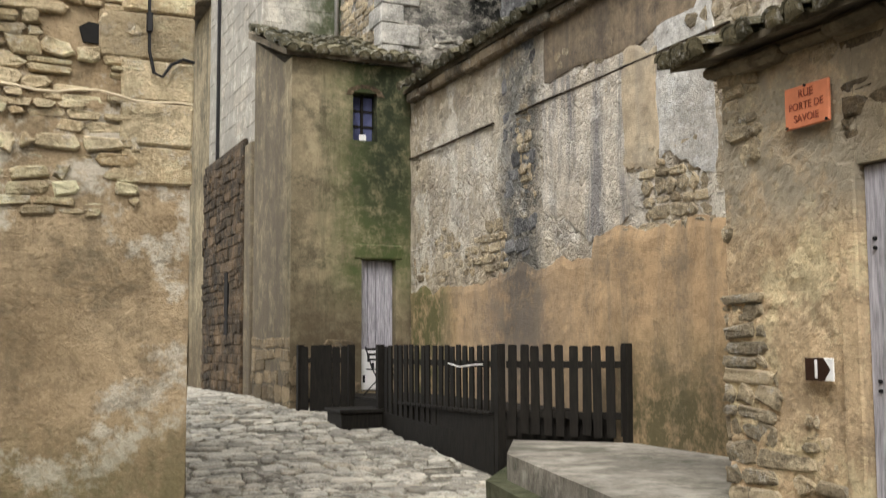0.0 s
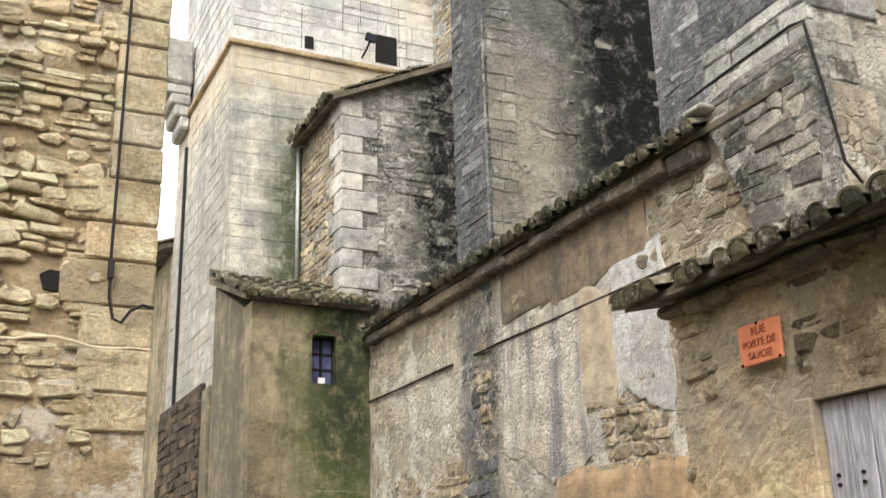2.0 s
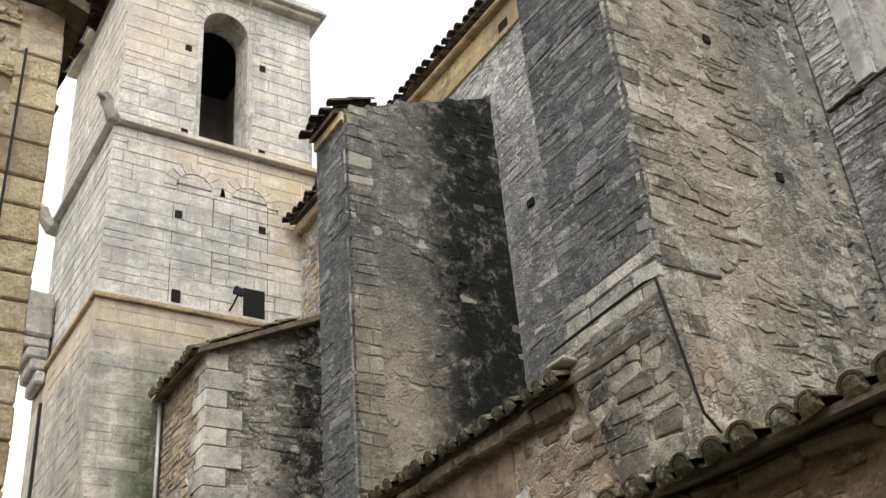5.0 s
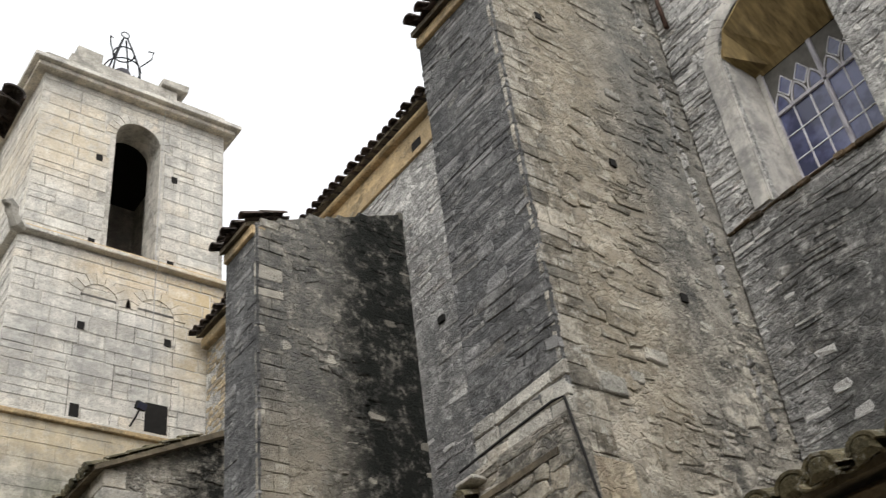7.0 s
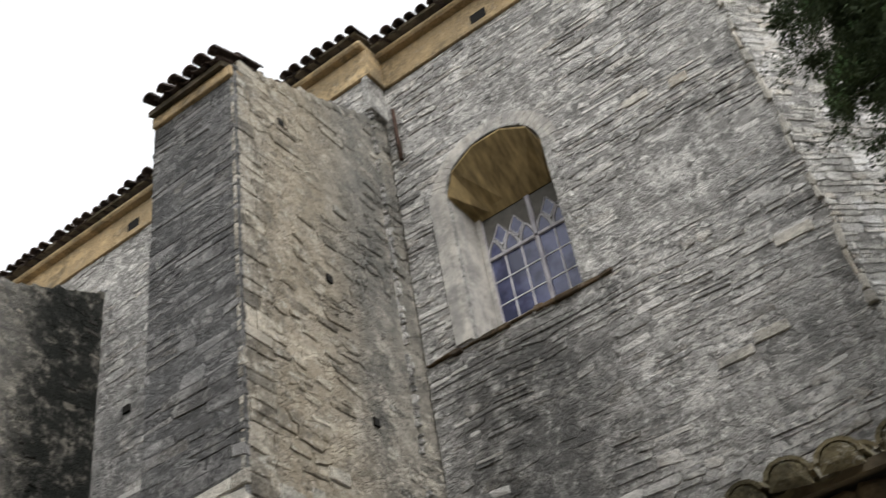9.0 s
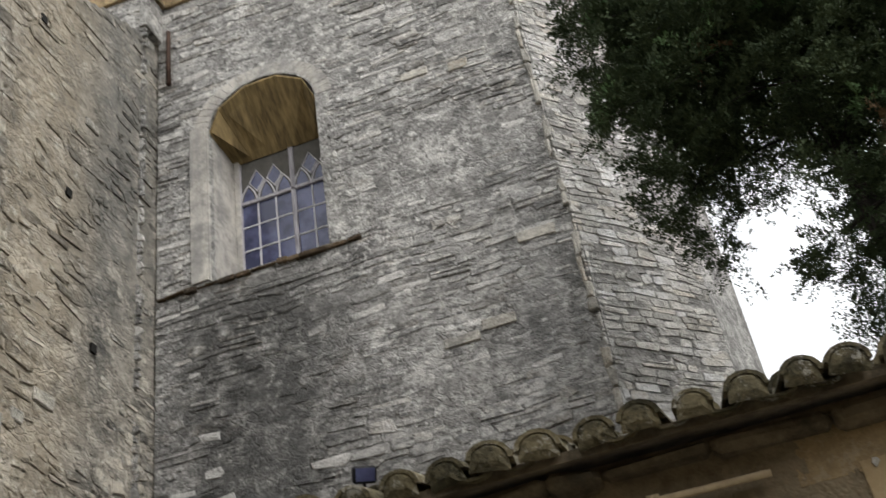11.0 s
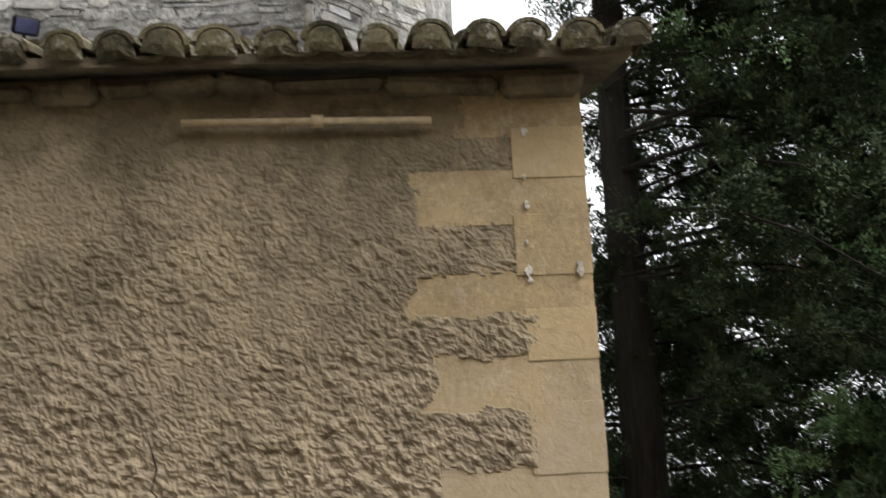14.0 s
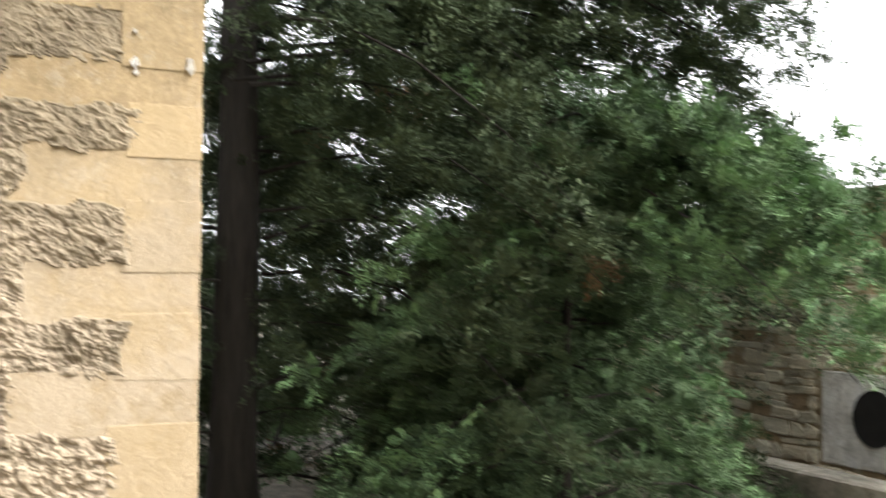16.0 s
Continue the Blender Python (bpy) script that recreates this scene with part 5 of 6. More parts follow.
# ---- deck, fence, slab ----
DECK = Z(-0.68)
slab = single("slab", Mesh().prism([(3.55, 5.3, 0.1), (4.28, 5.3, 0.1), (4.28, 5.5, 0.1), (5.86, 5.5, 0.1), (5.86, 8.9, 0.1), (4.98, 9.7, 0.1), (4.3, 8.5, 0.1)], (0, 0, Z(-0.95) - 0.1)), "slab", "worn pale concrete terrace beside the wooden deck", "terrace", kind="structure")
bank = single("bank", Mesh().prism([(3.35, 5.2, 0.02), (4.26, 5.2, 0.02), (4.26, 5.45, 0.02), (5.8, 5.45, 0.02), (5.8, 8.8, 0.02), (4.9, 9.62, 0.02), (4.12, 8.55, 0.02)], (0, 0, 0.42)).rough(0.03, 2.0), "moss_bank", "mossy earth bank under the terrace", "bank", kind="structure")
MAT["leaf"] = None
MAT["bark"] = plain("dark_bark", (0.020, 0.017, 0.014), 0.95, 0, 0.5, 5.0, (6, 6, 0.7), 0.8)
MAT["plaque"] = plain("terracotta_plaque", (0.58, 0.20, 0.10), 0.55, 0, 0.12, 12.0)
MAT["plaque_letter"] = plain("dark_red_letter", (0.25, 0.07, 0.04), 0.6)
MAT["sign_brown"] = plain("brown_enamel", (0.035, 0.016, 0.010), 0.4)
MAT["sign_white"] = plain("white_enamel", (0.75, 0.74, 0.72), 0.4, 0, 0.06)
MAT["rope"] = plain("pale_rope", (0.62, 0.52, 0.36), 0.9)
MAT["rubber"] = plain("black_cable", (0.015, 0.014, 0.014), 0.6)
MAT["rust"] = plain("rusty_iron", (0.06, 0.035, 0.025), 0.8, 0.3, 0.5)
MAT["lead"] = plain("pale_lead_strip", (0.42, 0.41, 0.39), 0.6, 0.4)
MAT["came"] = plain("painted_glazing_bar", (0.55, 0.54, 0.56), 0.6, 0, 0.15)
MAT["boards"] = plain("ochre_boards", (0.20, 0.145, 0.065), 0.8, 0, 0.6, 3.0, (1, 5, 1), 0.5)
MAT["reveal"] = plaster("pale_reveal_plaster", (0.50, 0.475, 0.43), (0.36, 0.34, 0.31), (0.22, 0.22, 0.22), 0.5, 0.3, bump=0.3)
MAT["bronze"] = plain("bronze_bell", (0.05, 0.045, 0.05), 0.5, 0.7)


def glass_material():
    g = Nodes("old_window_glass", 0.12)
    g.b.inputs["Specular IOR Level"].default_value = 0.6
    c = g.mix(g.ramp(g.noise(2.0, 4.0), 0.4, 0.62), (0.03, 0.034, 0.075), (0.10, 0.11, 0.21))
    g.bump(g.noise(6.0, 2.0), 0.15, 0.02)
    return g.done(c)


def leaf_material(name, low, high):
    g = Nodes(name, 0.8)
    g.b.inputs["Specular IOR Level"].default_value = 0.15
    tone = g.math("ADD", g.math("MULTIPLY", g.island(), 0.4), g.ramp(g.noise(4.5, 3.0), 0.35, 0.65, 0.0, 0.6))
    c = g.mix(tone, low, high)
    c = g.mix(g.ramp(g.noise(1.4, 4.0), 0.45, 0.7, 0.0, 0.5), c, (0.03, 0.045, 0.022))
    return g.done(c)


MAT["glass"] = glass_material()
MAT["leaf"] = leaf_material("cypress_leaf", (0.019, 0.03, 0.015), (0.085, 0.115, 0.056))
MAT["leaf_bush"] = leaf_material("bush_cypress_leaf", (0.030, 0.055, 0.028), (0.12, 0.185, 0.09))
MAT["leaf_fresh"] = leaf_material("fresh_cypress_leaf", (0.085, 0.16, 0.07), (0.20, 0.32, 0.145))
MAT["deadleaf"] = plain("brown_dry_sprays", (0.13, 0.085, 0.045), 0.9)

# ---- the church window ----
GX = X3R + 0.62
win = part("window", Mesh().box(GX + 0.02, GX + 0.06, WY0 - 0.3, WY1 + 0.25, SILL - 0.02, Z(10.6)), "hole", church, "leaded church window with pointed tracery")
GY0, GY1 = WY0 - 0.12, WY1 - 0.10
GTOP = Z(9.2)
for i in range(2):
    w0, w1 = GY0 + (GY1 - GY0) * i / 2, GY0 + (GY1 - GY0) * (i + 1) / 2
    for j in range(3):
        for k in range(4):
            y0, y1 = w0 + (w1 - w0) * j / 3, w0 + (w1 - w0) * (j + 1) / 3
            z0, z1 = SILL + (Z(8.52) - SILL) * k / 4, SILL + (Z(8.52) - SILL) * (k + 1) / 4
            part("pane", Mesh().box(GX + 0.002, GX + 0.012, y0 + 0.01, y1 - 0.01, z0 + 0.01, z1 - 0.01), "glass", win)
            part("glazing_bar", Mesh().box(GX - 0.012, GX + 0.015, y0 - 0.008, y0 + 0.008, z0, z1), "came", win)
            part("glazing_bar", Mesh().box(GX - 0.01, GX + 0.014, y0 + 0.009, y1 - 0.009, z1 - 0.008, z1 + 0.008), "came", win)
    part("mullion", Mesh().box(GX - 0.03, GX + 0.02, w1 - 0.03, w1 + 0.03, SILL, GTOP, 0.008), "wood_grey", win)
    part("tracery_pane", Mesh().box(GX + 0.004, GX + 0.014, w0 + 0.03, w1 - 0.03, Z(8.53), GTOP), "dark_joint", win)
    for j in range(3):
        c0, r = w0 + (w1 - w0) * (j + 0.5) / 3, (w1 - w0) / 6 - 0.012
        for s in (-1, 1):
            pts = [(GX - 0.006, c0 + s * r * (1 - 1.0 * (q / 6) ** 2), Z(8.54) + 0.27 * q / 6) for q in range(7)]
            part("tracery_bar", Mesh().tube(pts, 0.011, 6), "came", win)
        lance = [(GX, c0 + r * 0.8, Z(8.55)), (GX, c0 + r * 0.5, Z(8.68)), (GX, c0, Z(8.78)), (GX, c0 - r * 0.5, Z(8.68)), (GX, c0 - r * 0.8, Z(8.55))]
        part("pane", Mesh().prism(lance, (0.012, 0, 0)), "glass", win)
for i in range(2):
    w0, w1 = GY0 + (GY1 - GY0) * i / 2, GY0 + (GY1 - GY0) * (i + 1) / 2
    third = (w1 - w0) / 3
    for j in (1, 2):
        c0 = w0 + third * j
        kite = [(c0, 8.68), (c0 + 0.42 * third, 8.84), (c0, 9.02), (c0 - 0.42 * third, 8.84)]
        part("pane", Mesh().prism([(GX - 0.004, y, Z(z)) for y, z in kite], (0.006, 0, 0)), "glass", win)
        part("tracery_bar", Mesh().tube([(GX - 0.008, y, Z(z)) for y, z in kite + kite[:1]], 0.010, 6), "came", win)
part("transom", Mesh().box(GX - 0.03, GX + 0.018, GY0, GY1, Z(8.50), Z(8.55), 0.006), "wood_grey", win)
part("frame_side", Mesh().box(GX - 0.04, GX + 0.03, GY1 - 0.02, GY1 + 0.05, SILL, GTOP + 0.1, 0.006), "reveal", win)
# boarded soffit: from the arch at the face down to the head of the glass
mid_y, half = (WY0 + WY1) / 2, (WY1 - WY0) / 2
for i in range(5):
    ring = []
    for f in (i + 0.004, i + 0.996):
        t = math.pi * f / 5
        ring.append((mid_y - half * 0.985 * math.cos(t), SPRING - 0.02 + 0.60 * math.sin(t)))
    (ya, za), (yb, zb) = ring
    y2a, y2b = WY0 - 0.02 + (WY1 - WY0) * i / 5, WY0 - 0.02 + (WY1 - WY0) * (i + 0.996) / 5
    m = Mesh()
    v = [(X3R + 0.03, ya, za), (X3R + 0.03, yb, zb), (GX - 0.01, y2b, GTOP), (GX - 0.01, y2a, GTOP)]
    m.add(v + [(x, y, z + 0.03) for x, y, z in v], [(0, 1, 2, 3), (7, 6, 5, 4), (0, 4, 5, 1), (1, 5, 6, 2), (2, 6, 7, 3), (3, 7, 4, 0)])
    part("soffit_board", m, "boards", win)
part("reveal", Mesh().prism([(X3R - 0.004, WY1 + 0.012, SILL), (GX, WY1 - 0.05, SILL), (GX, WY1 - 0.05, GTOP), (X3R - 0.004, WY1 + 0.012, SPRING + 0.05)], (0, 0.02, 0)), "reveal", win)
part("surround", Mesh().box(X3R - 0.006, X3R + 0.03, WY1 + 0.035, WY1 + 0.26, SILL + 0.02, SPRING + 0.1, 0.006).rough(0.01, 4.0), "reveal", win)
voussoirs(win, face_frame((X3R + 0.03, 0, 0), (0, 1, 0), (0, 0, 1), (-1, 0, 0)), mid_y, SPRING, 0.735, 0.95, 23, "reveal", 0.004, rise=0.86)
part("sill", Mesh().box(X3R + 0.01, X3R + 0.6, WY0 - 0.1, WY1 + 0.1, SILL - 0.05, SILL - 0.012, 0.008).rough(0.012, 4.0), "dark_rubble", win)
y = WY0 - 0.38
while y < 5.42:
    w = rng.uniform(0.12, 0.34)
    part("ledge_stone", Mesh().box(X3R - rng.uniform(0.0, 0.045), X3R + 0.05, y + 0.004, min(y + w, 5.44), SILL - rng.uniform(0.05, 0.10), SILL - 0.014 - rng.uniform(0.0, 0.02), 0.012).rough(0.015, 7.0), "dark_rubble", win)
    y += w
part("downpipe", Mesh().tube([(X3R - 0.05, 5.26, Z(10.35)), (X3R - 0.05, 5.27, Z(10.8)), (X3R - 0.05, 5.27, Z(11.35))], [0.035, 0.03, 0.03], 8), "rust", church, "rusty pipe stub", True)
for y, z, w, h in ((2.02, 9.05, 0.34, 0.12), (1.48, 8.95, 0.24, 0.14), (1.05, 6.30, 0.40, 0.13), (1.62, 5.42, 0.36, 0.12), (2.02, 5.34, 0.38, 0.11)):
    part("repair_stone", Mesh().box(X3R + 0.008, X3R + 0.1, y - w / 2, y + w / 2, Z(z), Z(z + h), 0.008).rough(0.006, 5.0), "white_quoin", nave_right, "pale repair stone")
for x, y, z in ((X3, 9.6, 6.9), (X3, 10.18, 8.55), (X3, 10.0, 5.7)):
    part("putlog_hole", Mesh().box(x - 0.015, x + 0.2, y - 0.07, y + 0.07, Z(z), Z(z) + 0.11), "hole", church)

for x, z in ((7.34, 9.0), (7.9, 7.4), (6.7, 11.0)):
    part("putlog_hole", Mesh().box(x - 0.045, x + 0.045, 5.462, 5.6, z, z + 0.1), "hole", b2)
for x, z, w, h in ((7.68, 10.2, 0.24, 0.12), (6.86, 6.2, 0.17, 0.12), (7.2, 6.5, 0.3, 0.14), (6.5, 6.0, 0.34, 0.2)):
    part("repair_stone", Mesh().box(x - w / 2, x + w / 2, 5.462, 5.6, z, z + h, 0.012).rough(0.012, 9.0), "foot_pale", b2, "pale stone")


def floodlight(loc, turn, label):
    """A small floodlight on a bracket."""
    x, y, z = loc
    ob = thing("floodlight", loc, label, "lamp", "church floodlights")
    m = Matrix.Translation(loc) @ pose(0, 0, 0, 25, 0, turn)
    for name, mesh, mat in (("housing", Mesh().box(-0.11, 0.11, -0.05, 0.05, 0.2, 0.36, 0.02), "iron"), ("lens", Mesh().box(-0.09, 0.09, -0.062, -0.052, 0.22, 0.34), "glass"),
                            ("bracket", Mesh().tube([(0, 0, 0.22), (0, 0.03, 0.05), (0, 0.1, -0.12)], 0.018, 6), "iron")):
        mesh.v = [tuple(m @ Vector(p)) for p in mesh.v]
        part(name, mesh, mat, ob)
    return ob


floodlight((6.68, YT - 0.22, Z(9.74)), 20, "black floodlight on a bracket over the tower ledge")
floodlight((X3R - 0.2, 3.14, Z(3.87)), -60, "black floodlight on the church wall behind the tile eave")

# tower ironwork and carvings
cage = thing("bell_cage", (6.25, YT + 1.0, Z(18.42)), "black wrought iron bell cage holding a small bronze bell", "bell cage")
cx, cy, cz = 6.1, YT + 0.55, Z(18.7)
for k in range(4):
    a = math.pi / 4 + k * math.pi / 2
    p = [(cx + 0.48 * math.cos(a) * f, cy + 0.48 * math.sin(a) * f, cz + h) for f, h in ((1.0, 0.0), (0.85, 0.55), (0.5, 1.1), (0.12, 1.65))]
    part("leg", Mesh().tube(p, 0.022, 6), "iron", cage)
    q = [(cx + math.cos(a) * r, cy + math.sin(a) * r, cz + h) for r, h in ((0.45, 0.55), (0.7, 0.72), (0.75, 0.95), (0.62, 1.02))]
    part("scroll", Mesh().tube(q, 0.016, 6), "iron", cage)
for h, r in ((0.55, 0.42), (1.1, 0.25)):
    part("hoop", Mesh().tube([(cx + r * math.cos(t * math.pi / 8), cy + r * math.sin(t * math.pi / 8), cz + h) for t in range(17)], 0.018, 6), "iron", cage)
part("ring", Mesh().tube([(cx + 0.1 * math.cos(t * math.pi / 6), cy, cz + 1.78 + 0.1 * math.sin(t * math.pi / 6)) for t in range(13)], 0.016, 6), "iron", cage)
part("bell", Mesh().tube([(cx, cy, cz + h) for h in (0.12, 0.18, 0.3, 0.45, 0.52, 0.55)], [0.34, 0.31, 0.23, 0.19, 0.13, 0.02], 16), "bronze", cage, "dark bronze bell", True)
part("conductor", Mesh().tube([(6.98, YT - 0.26, Z(18.2)), (6.98, YT - 0.02, Z(17.7)), (6.99, YT + 0.05, Z(13.7)), (6.99, YT - 0.13, Z(13.5)), (7.0, YT + 0.0, Z(13.3)), (7.0, YT + 0.02, Z(10.4))], 0.012, 6), "lead", tower, "thin lightning conductor")


def gargoyle(loc, away, size):
    """A weathered beast-shaped spout jutting from a cornice, kept as one plain mesh."""
    d = Vector(away).normalized()
    pts = [Vector(loc) + d * (size * s) + Vector((0, 0, size * h)) for s, h in ((-0.2, 0.0), (0.1, 0.05), (0.3, 0.25), (0.42, 0.52), (0.62, 0.62), (0.85, 0.5))]
    m = Mesh().tube(pts, [0.14 * size * 2, 0.13 * size * 2, 0.10 * size * 2, 0.11 * size * 2, 0.09 * size * 2, 0.04 * size * 2], 8).rough(0.04, 9.0)
    m.tube([pts[3], pts[3] + Vector((0, 0, 0.28 * size))], [0.05, 0.015], 6)
    return part("gargoyle", m, "tower_joint", tower, "weathered stone gargoyle")


gargoyle((TX0 - 0.02, YT - 0.02, Z(13.45)), (-0.8, -0.6, 0), 0.55)
gargoyle((TX0 + 0.0, 21.2, Z(13.35)), (-1, 0.1, 0), 0.75)
gargoyle((TX0 - 0.05, 20.6, Z(17.9)), (-1, 0, 0), 0.55)
latrine = part("corbel_box", Mesh().box(3.55, TX0, 20.2, 21.25, Z(10.2), Z(11.2), 0.05).rough(0.05, 2.0), "tower_joint", tower, "corbelled stone box")
for k in range(4):
    part("corbel", Mesh().box(3.62 + 0.12 * k, TX0, 20.25, 21.2, Z(9.95 - 0.25 * k), Z(10.19 - 0.25 * k), 0.04).rough(0.04, 3.0), "tower_joint", latrine)
part("drain", Mesh().tube([(5.44, YT - 0.04, Z(7.7)), (5.44, YT - 0.04, Z(5.15))], 0.035, 8), "lead", tower, "pale downpipe", True)
part("lean_wall", Mesh().box(TX0 - 0.08, TX0 + 0.005, 17.9, TY1, 0.5, Z(3.53), 0.02), "dark_rubble", tower, "dark sooty rubble")
stone_wall(tower, (TX0 - 0.08, TY1, 0.6), (0, -1, 0), (0, 0, 1), (-1, 0, 0), TY1 - 17.9, Z(3.45) - 0.6, (0.12, 0.22), (0.2, 0.5), "dark_rubble", proud=(0.0, 0.03))
part("slit_window", Mesh().box(TX0 - 0.115, TX0, 18.9, 19.15, Z(0.1), Z(1.3)), "hole", tower)
part("edge_pilaster", Mesh().box(TX0 - 0.06, TX0 + 0.3, 17.45, 17.88, 0.6, Z(3.4), 0.02).rough(0.012), "low_block", tower)
part("drain_strip", Mesh().box(TX0 - 0.06, TX0 - 0.002, 20.3, 20.36, 0.7, Z(8.8)), "rubber", tower)

# ---- low block: door, window ----
bdoor = part("door", Mesh().box(DX0, DX1, YB + 0.16, YB + 0.2, DBOT, DTOP), "wood_grey", block, "weathered grey plank door")
for k in range(4):
    w = (DX1 - DX0) / 4
    part("plank", Mesh().box(DX0 + k * w + 0.004, DX0 + (k + 1) * w - 0.004, YB + 0.13, YB + 0.158, DBOT + 0.62, DTOP - 0.01, 0.005), "wood_grey", bdoor)
part("panel", Mesh().box(DX0 + 0.02, DX1 - 0.01, YB + 0.12, YB + 0.158, DBOT + 0.02, DBOT + 0.6, 0.005), "sign_white", bdoor, "white lower panel with dark marks")
for k in range(7):
    x, z = DX0 + 0.06 + 0.07 * k, DBOT + 0.12 + 0.06 * ((k * 5) % 7)
    part("mark", Mesh().box(x, x + 0.035, YB + 0.114, YB + 0.119, z, z + 0.11), "iron", bdoor)
part("lintel", Mesh().box(DX0 - 0.12, DX1 + 0.1, YB - 0.02, YB + 0.3, DTOP, DTOP + 0.22, 0.02).rough(0.012), "low_block", block_front)
bwin = part("window", Mesh().box(4.99, 5.37, YB + 0.22, YB + 0.24, Z(3.0), Z(3.72)), "hole", block, "small dark barred window")
for i in range(2):
    for k in range(3):
        x0, z0 = 5.0 + 0.185 * i, Z(3.01) + 0.23 * k
        part("pane", Mesh().box(x0 + 0.02, x0 + 0.165, YB + 0.19, YB + 0.2, z0 + 0.02, z0 + 0.21), "glass", bwin)
        part("bar", Mesh().box(x0, x0 + 0.185, YB + 0.17, YB + 0.205, z0 - 0.015, z0 + 0.015), "wood_dark", bwin)
    part("stile", Mesh().box(5.0 + 0.185 * i - 0.015, 5.0 + 0.185 * i + 0.02, YB + 0.165, YB + 0.205, Z(3.0), Z(3.72)), "wood_dark", bwin)
part("paper", Mesh().box(5.14, 5.25, YB + 0.16, YB + 0.166, Z(3.02), Z(3.12)), "sign_white", bwin)
voussoirs(block_front, face_frame((0, YB, 0), (1, 0, 0), (0, 0, 1), (0, -1, 0)), 5.18, Z(3.66), 0.2, 0.3, 5, "dark_rubble", 0.01, rise=0.6)

# ---- left house: cable, rope, hole ----
part("wall_hole", Mesh().prism([(0.53, LY - 0.016, Z(1.78)), (0.62, LY - 0.016, Z(1.775)), (0.65, LY - 0.016, Z(1.84)), (0.635, LY - 0.016, Z(1.895)), (0.56, LY - 0.016, Z(1.905)), (0.505, LY - 0.016, Z(1.87))], (0, 0.3, 0)), "hole", left)
cable = part("cable", Mesh().tube([(0.915, LY - 0.075, Z(5.5)), (0.905, LY - 0.075, Z(3.5)), (0.895, LY - 0.075, Z(2.0)), (0.90, LY - 0.075, Z(1.75)), (0.93, LY - 0.07, Z(1.62)), (0.98, LY - 0.07, Z(1.60)), (1.03, LY - 0.06, Z(1.68)), (1.1, LY - 0.06, Z(1.72)), (1.17, LY - 0.05, Z(1.71))], 0.010, 6), "rubber", left, "black cable")
part("junction", Mesh().box(0.88, 0.915, LY - 0.1, LY - 0.06, Z(1.86), Z(1.98), 0.006), "rubber", cable)
pts = [(-0.6 + 1.76 * i / 16, LY - 0.085, Z(1.47) + 0.018 * math.sin(i * 1.3) - 0.0009 * (i - 9) ** 2) for i in range(17)]
part("rope", Mesh().tube(pts, 0.007, 6), "rope", left, "pale sagging rope")

# ---- grey shutter door on the low house, signs ----
gdoor = part("door", Mesh().box(X0 + 0.08, X0 + 0.12, GDY0, GDY1, 0.02, GDT), "wood_grey", right, "tall grey weathered plank door")
for k in range(6):
    w = (GDY1 - GDY0) / 6
    part("plank", Mesh().box(X0 + 0.045, X0 + 0.078, GDY0 + k * w + 0.004, GDY0 + (k + 1) * w - 0.004, 0.03, GDT - 0.01, 0.006), "wood_grey", gdoor)
for z in (0.45, 1.35, 2.1):
    for y in (GDY1 - 0.07, GDY1 - 0.24):
        for d in (0.0, 0.05):
            part("bolt", Mesh().tube([(X0 + 0.046, y, z + d), (X0 + 0.032, y, z + d)], 0.011, 8), "iron", gdoor)
part("latch", Mesh().box(X0 + 0.025, X0 + 0.045, GDY1 - 0.16, GDY1 - 0.13, Z(-0.1), Z(-0.02), 0.004), "lead", gdoor)


def lettering(text, size, m, material, parent):
    """A line of writing as a raised mesh."""
    c = bpy.data.curves.new("lettering", "FONT")
    c.body, c.size, c.extrude, c.align_x, c.align_y = text, size, 0.002, "CENTER", "CENTER"
    tmp = new("lettering", c)
    me = bpy.data.meshes.new_from_object(tmp.evaluated_get(bpy.context.evaluated_depsgraph_get()))
    bpy.data.objects.remove(tmp)
    me.transform(m)
    me.materials.clear()
    me.materials.append(MAT[material])
    return part("lettering", me, material, parent)


PX = X0 - 0.06
plaque = thing("street_plaque", (PX, 4.63, Z(1.21)), "terracotta street name plaque screwed to the house wall", "sign")
part("plate", Mesh().box(PX, PX + 0.02, 4.45, 4.80, Z(1.215), Z(1.455), 0.006), "plaque", plaque)
for text, z, s in (("RUE", 1.405, 0.066), ("PORTE DE", 1.335, 0.06), ("SAVOIE", 1.265, 0.06)):
    lettering(text, s, Matrix.Translation((PX - 0.003, 4.625, Z(z))) @ pose(0, 0, 0, 90, 0, -90), "plaque_letter", plaque)
for y, z in ((4.63, 1.447), (4.47, 1.225), (4.78, 1.225)):
    part("screw", Mesh().tube([(PX, y, Z(z)), (PX - 0.008, y, Z(z))], 0.009, 8), "iron", plaque)
hike = thing("trail_sign", (PX, 4.6, Z(-0.2)), "small brown footpath sign with a white arrow panel", "sign")
part("plate", Mesh().box(PX, PX + 0.012, 4.49, 4.70, Z(-0.205), Z(-0.08), 0.004), "sign_white", hike)
part("field", Mesh().prism([(PX - 0.003, 4.70, Z(-0.205)), (PX - 0.003, 4.70, Z(-0.08)), (PX - 0.003, 4.56, Z(-0.08)), (PX - 0.003, 4.51, Z(-0.143)), (PX - 0.003, 4.56, Z(-0.205))], (0.003, 0, 0)), "sign_brown", hike)
part("bar", Mesh().box(PX - 0.006, PX - 0.003, 4.605, 4.625, Z(-0.19), Z(-0.09), 0.001), "sign_white", hike)

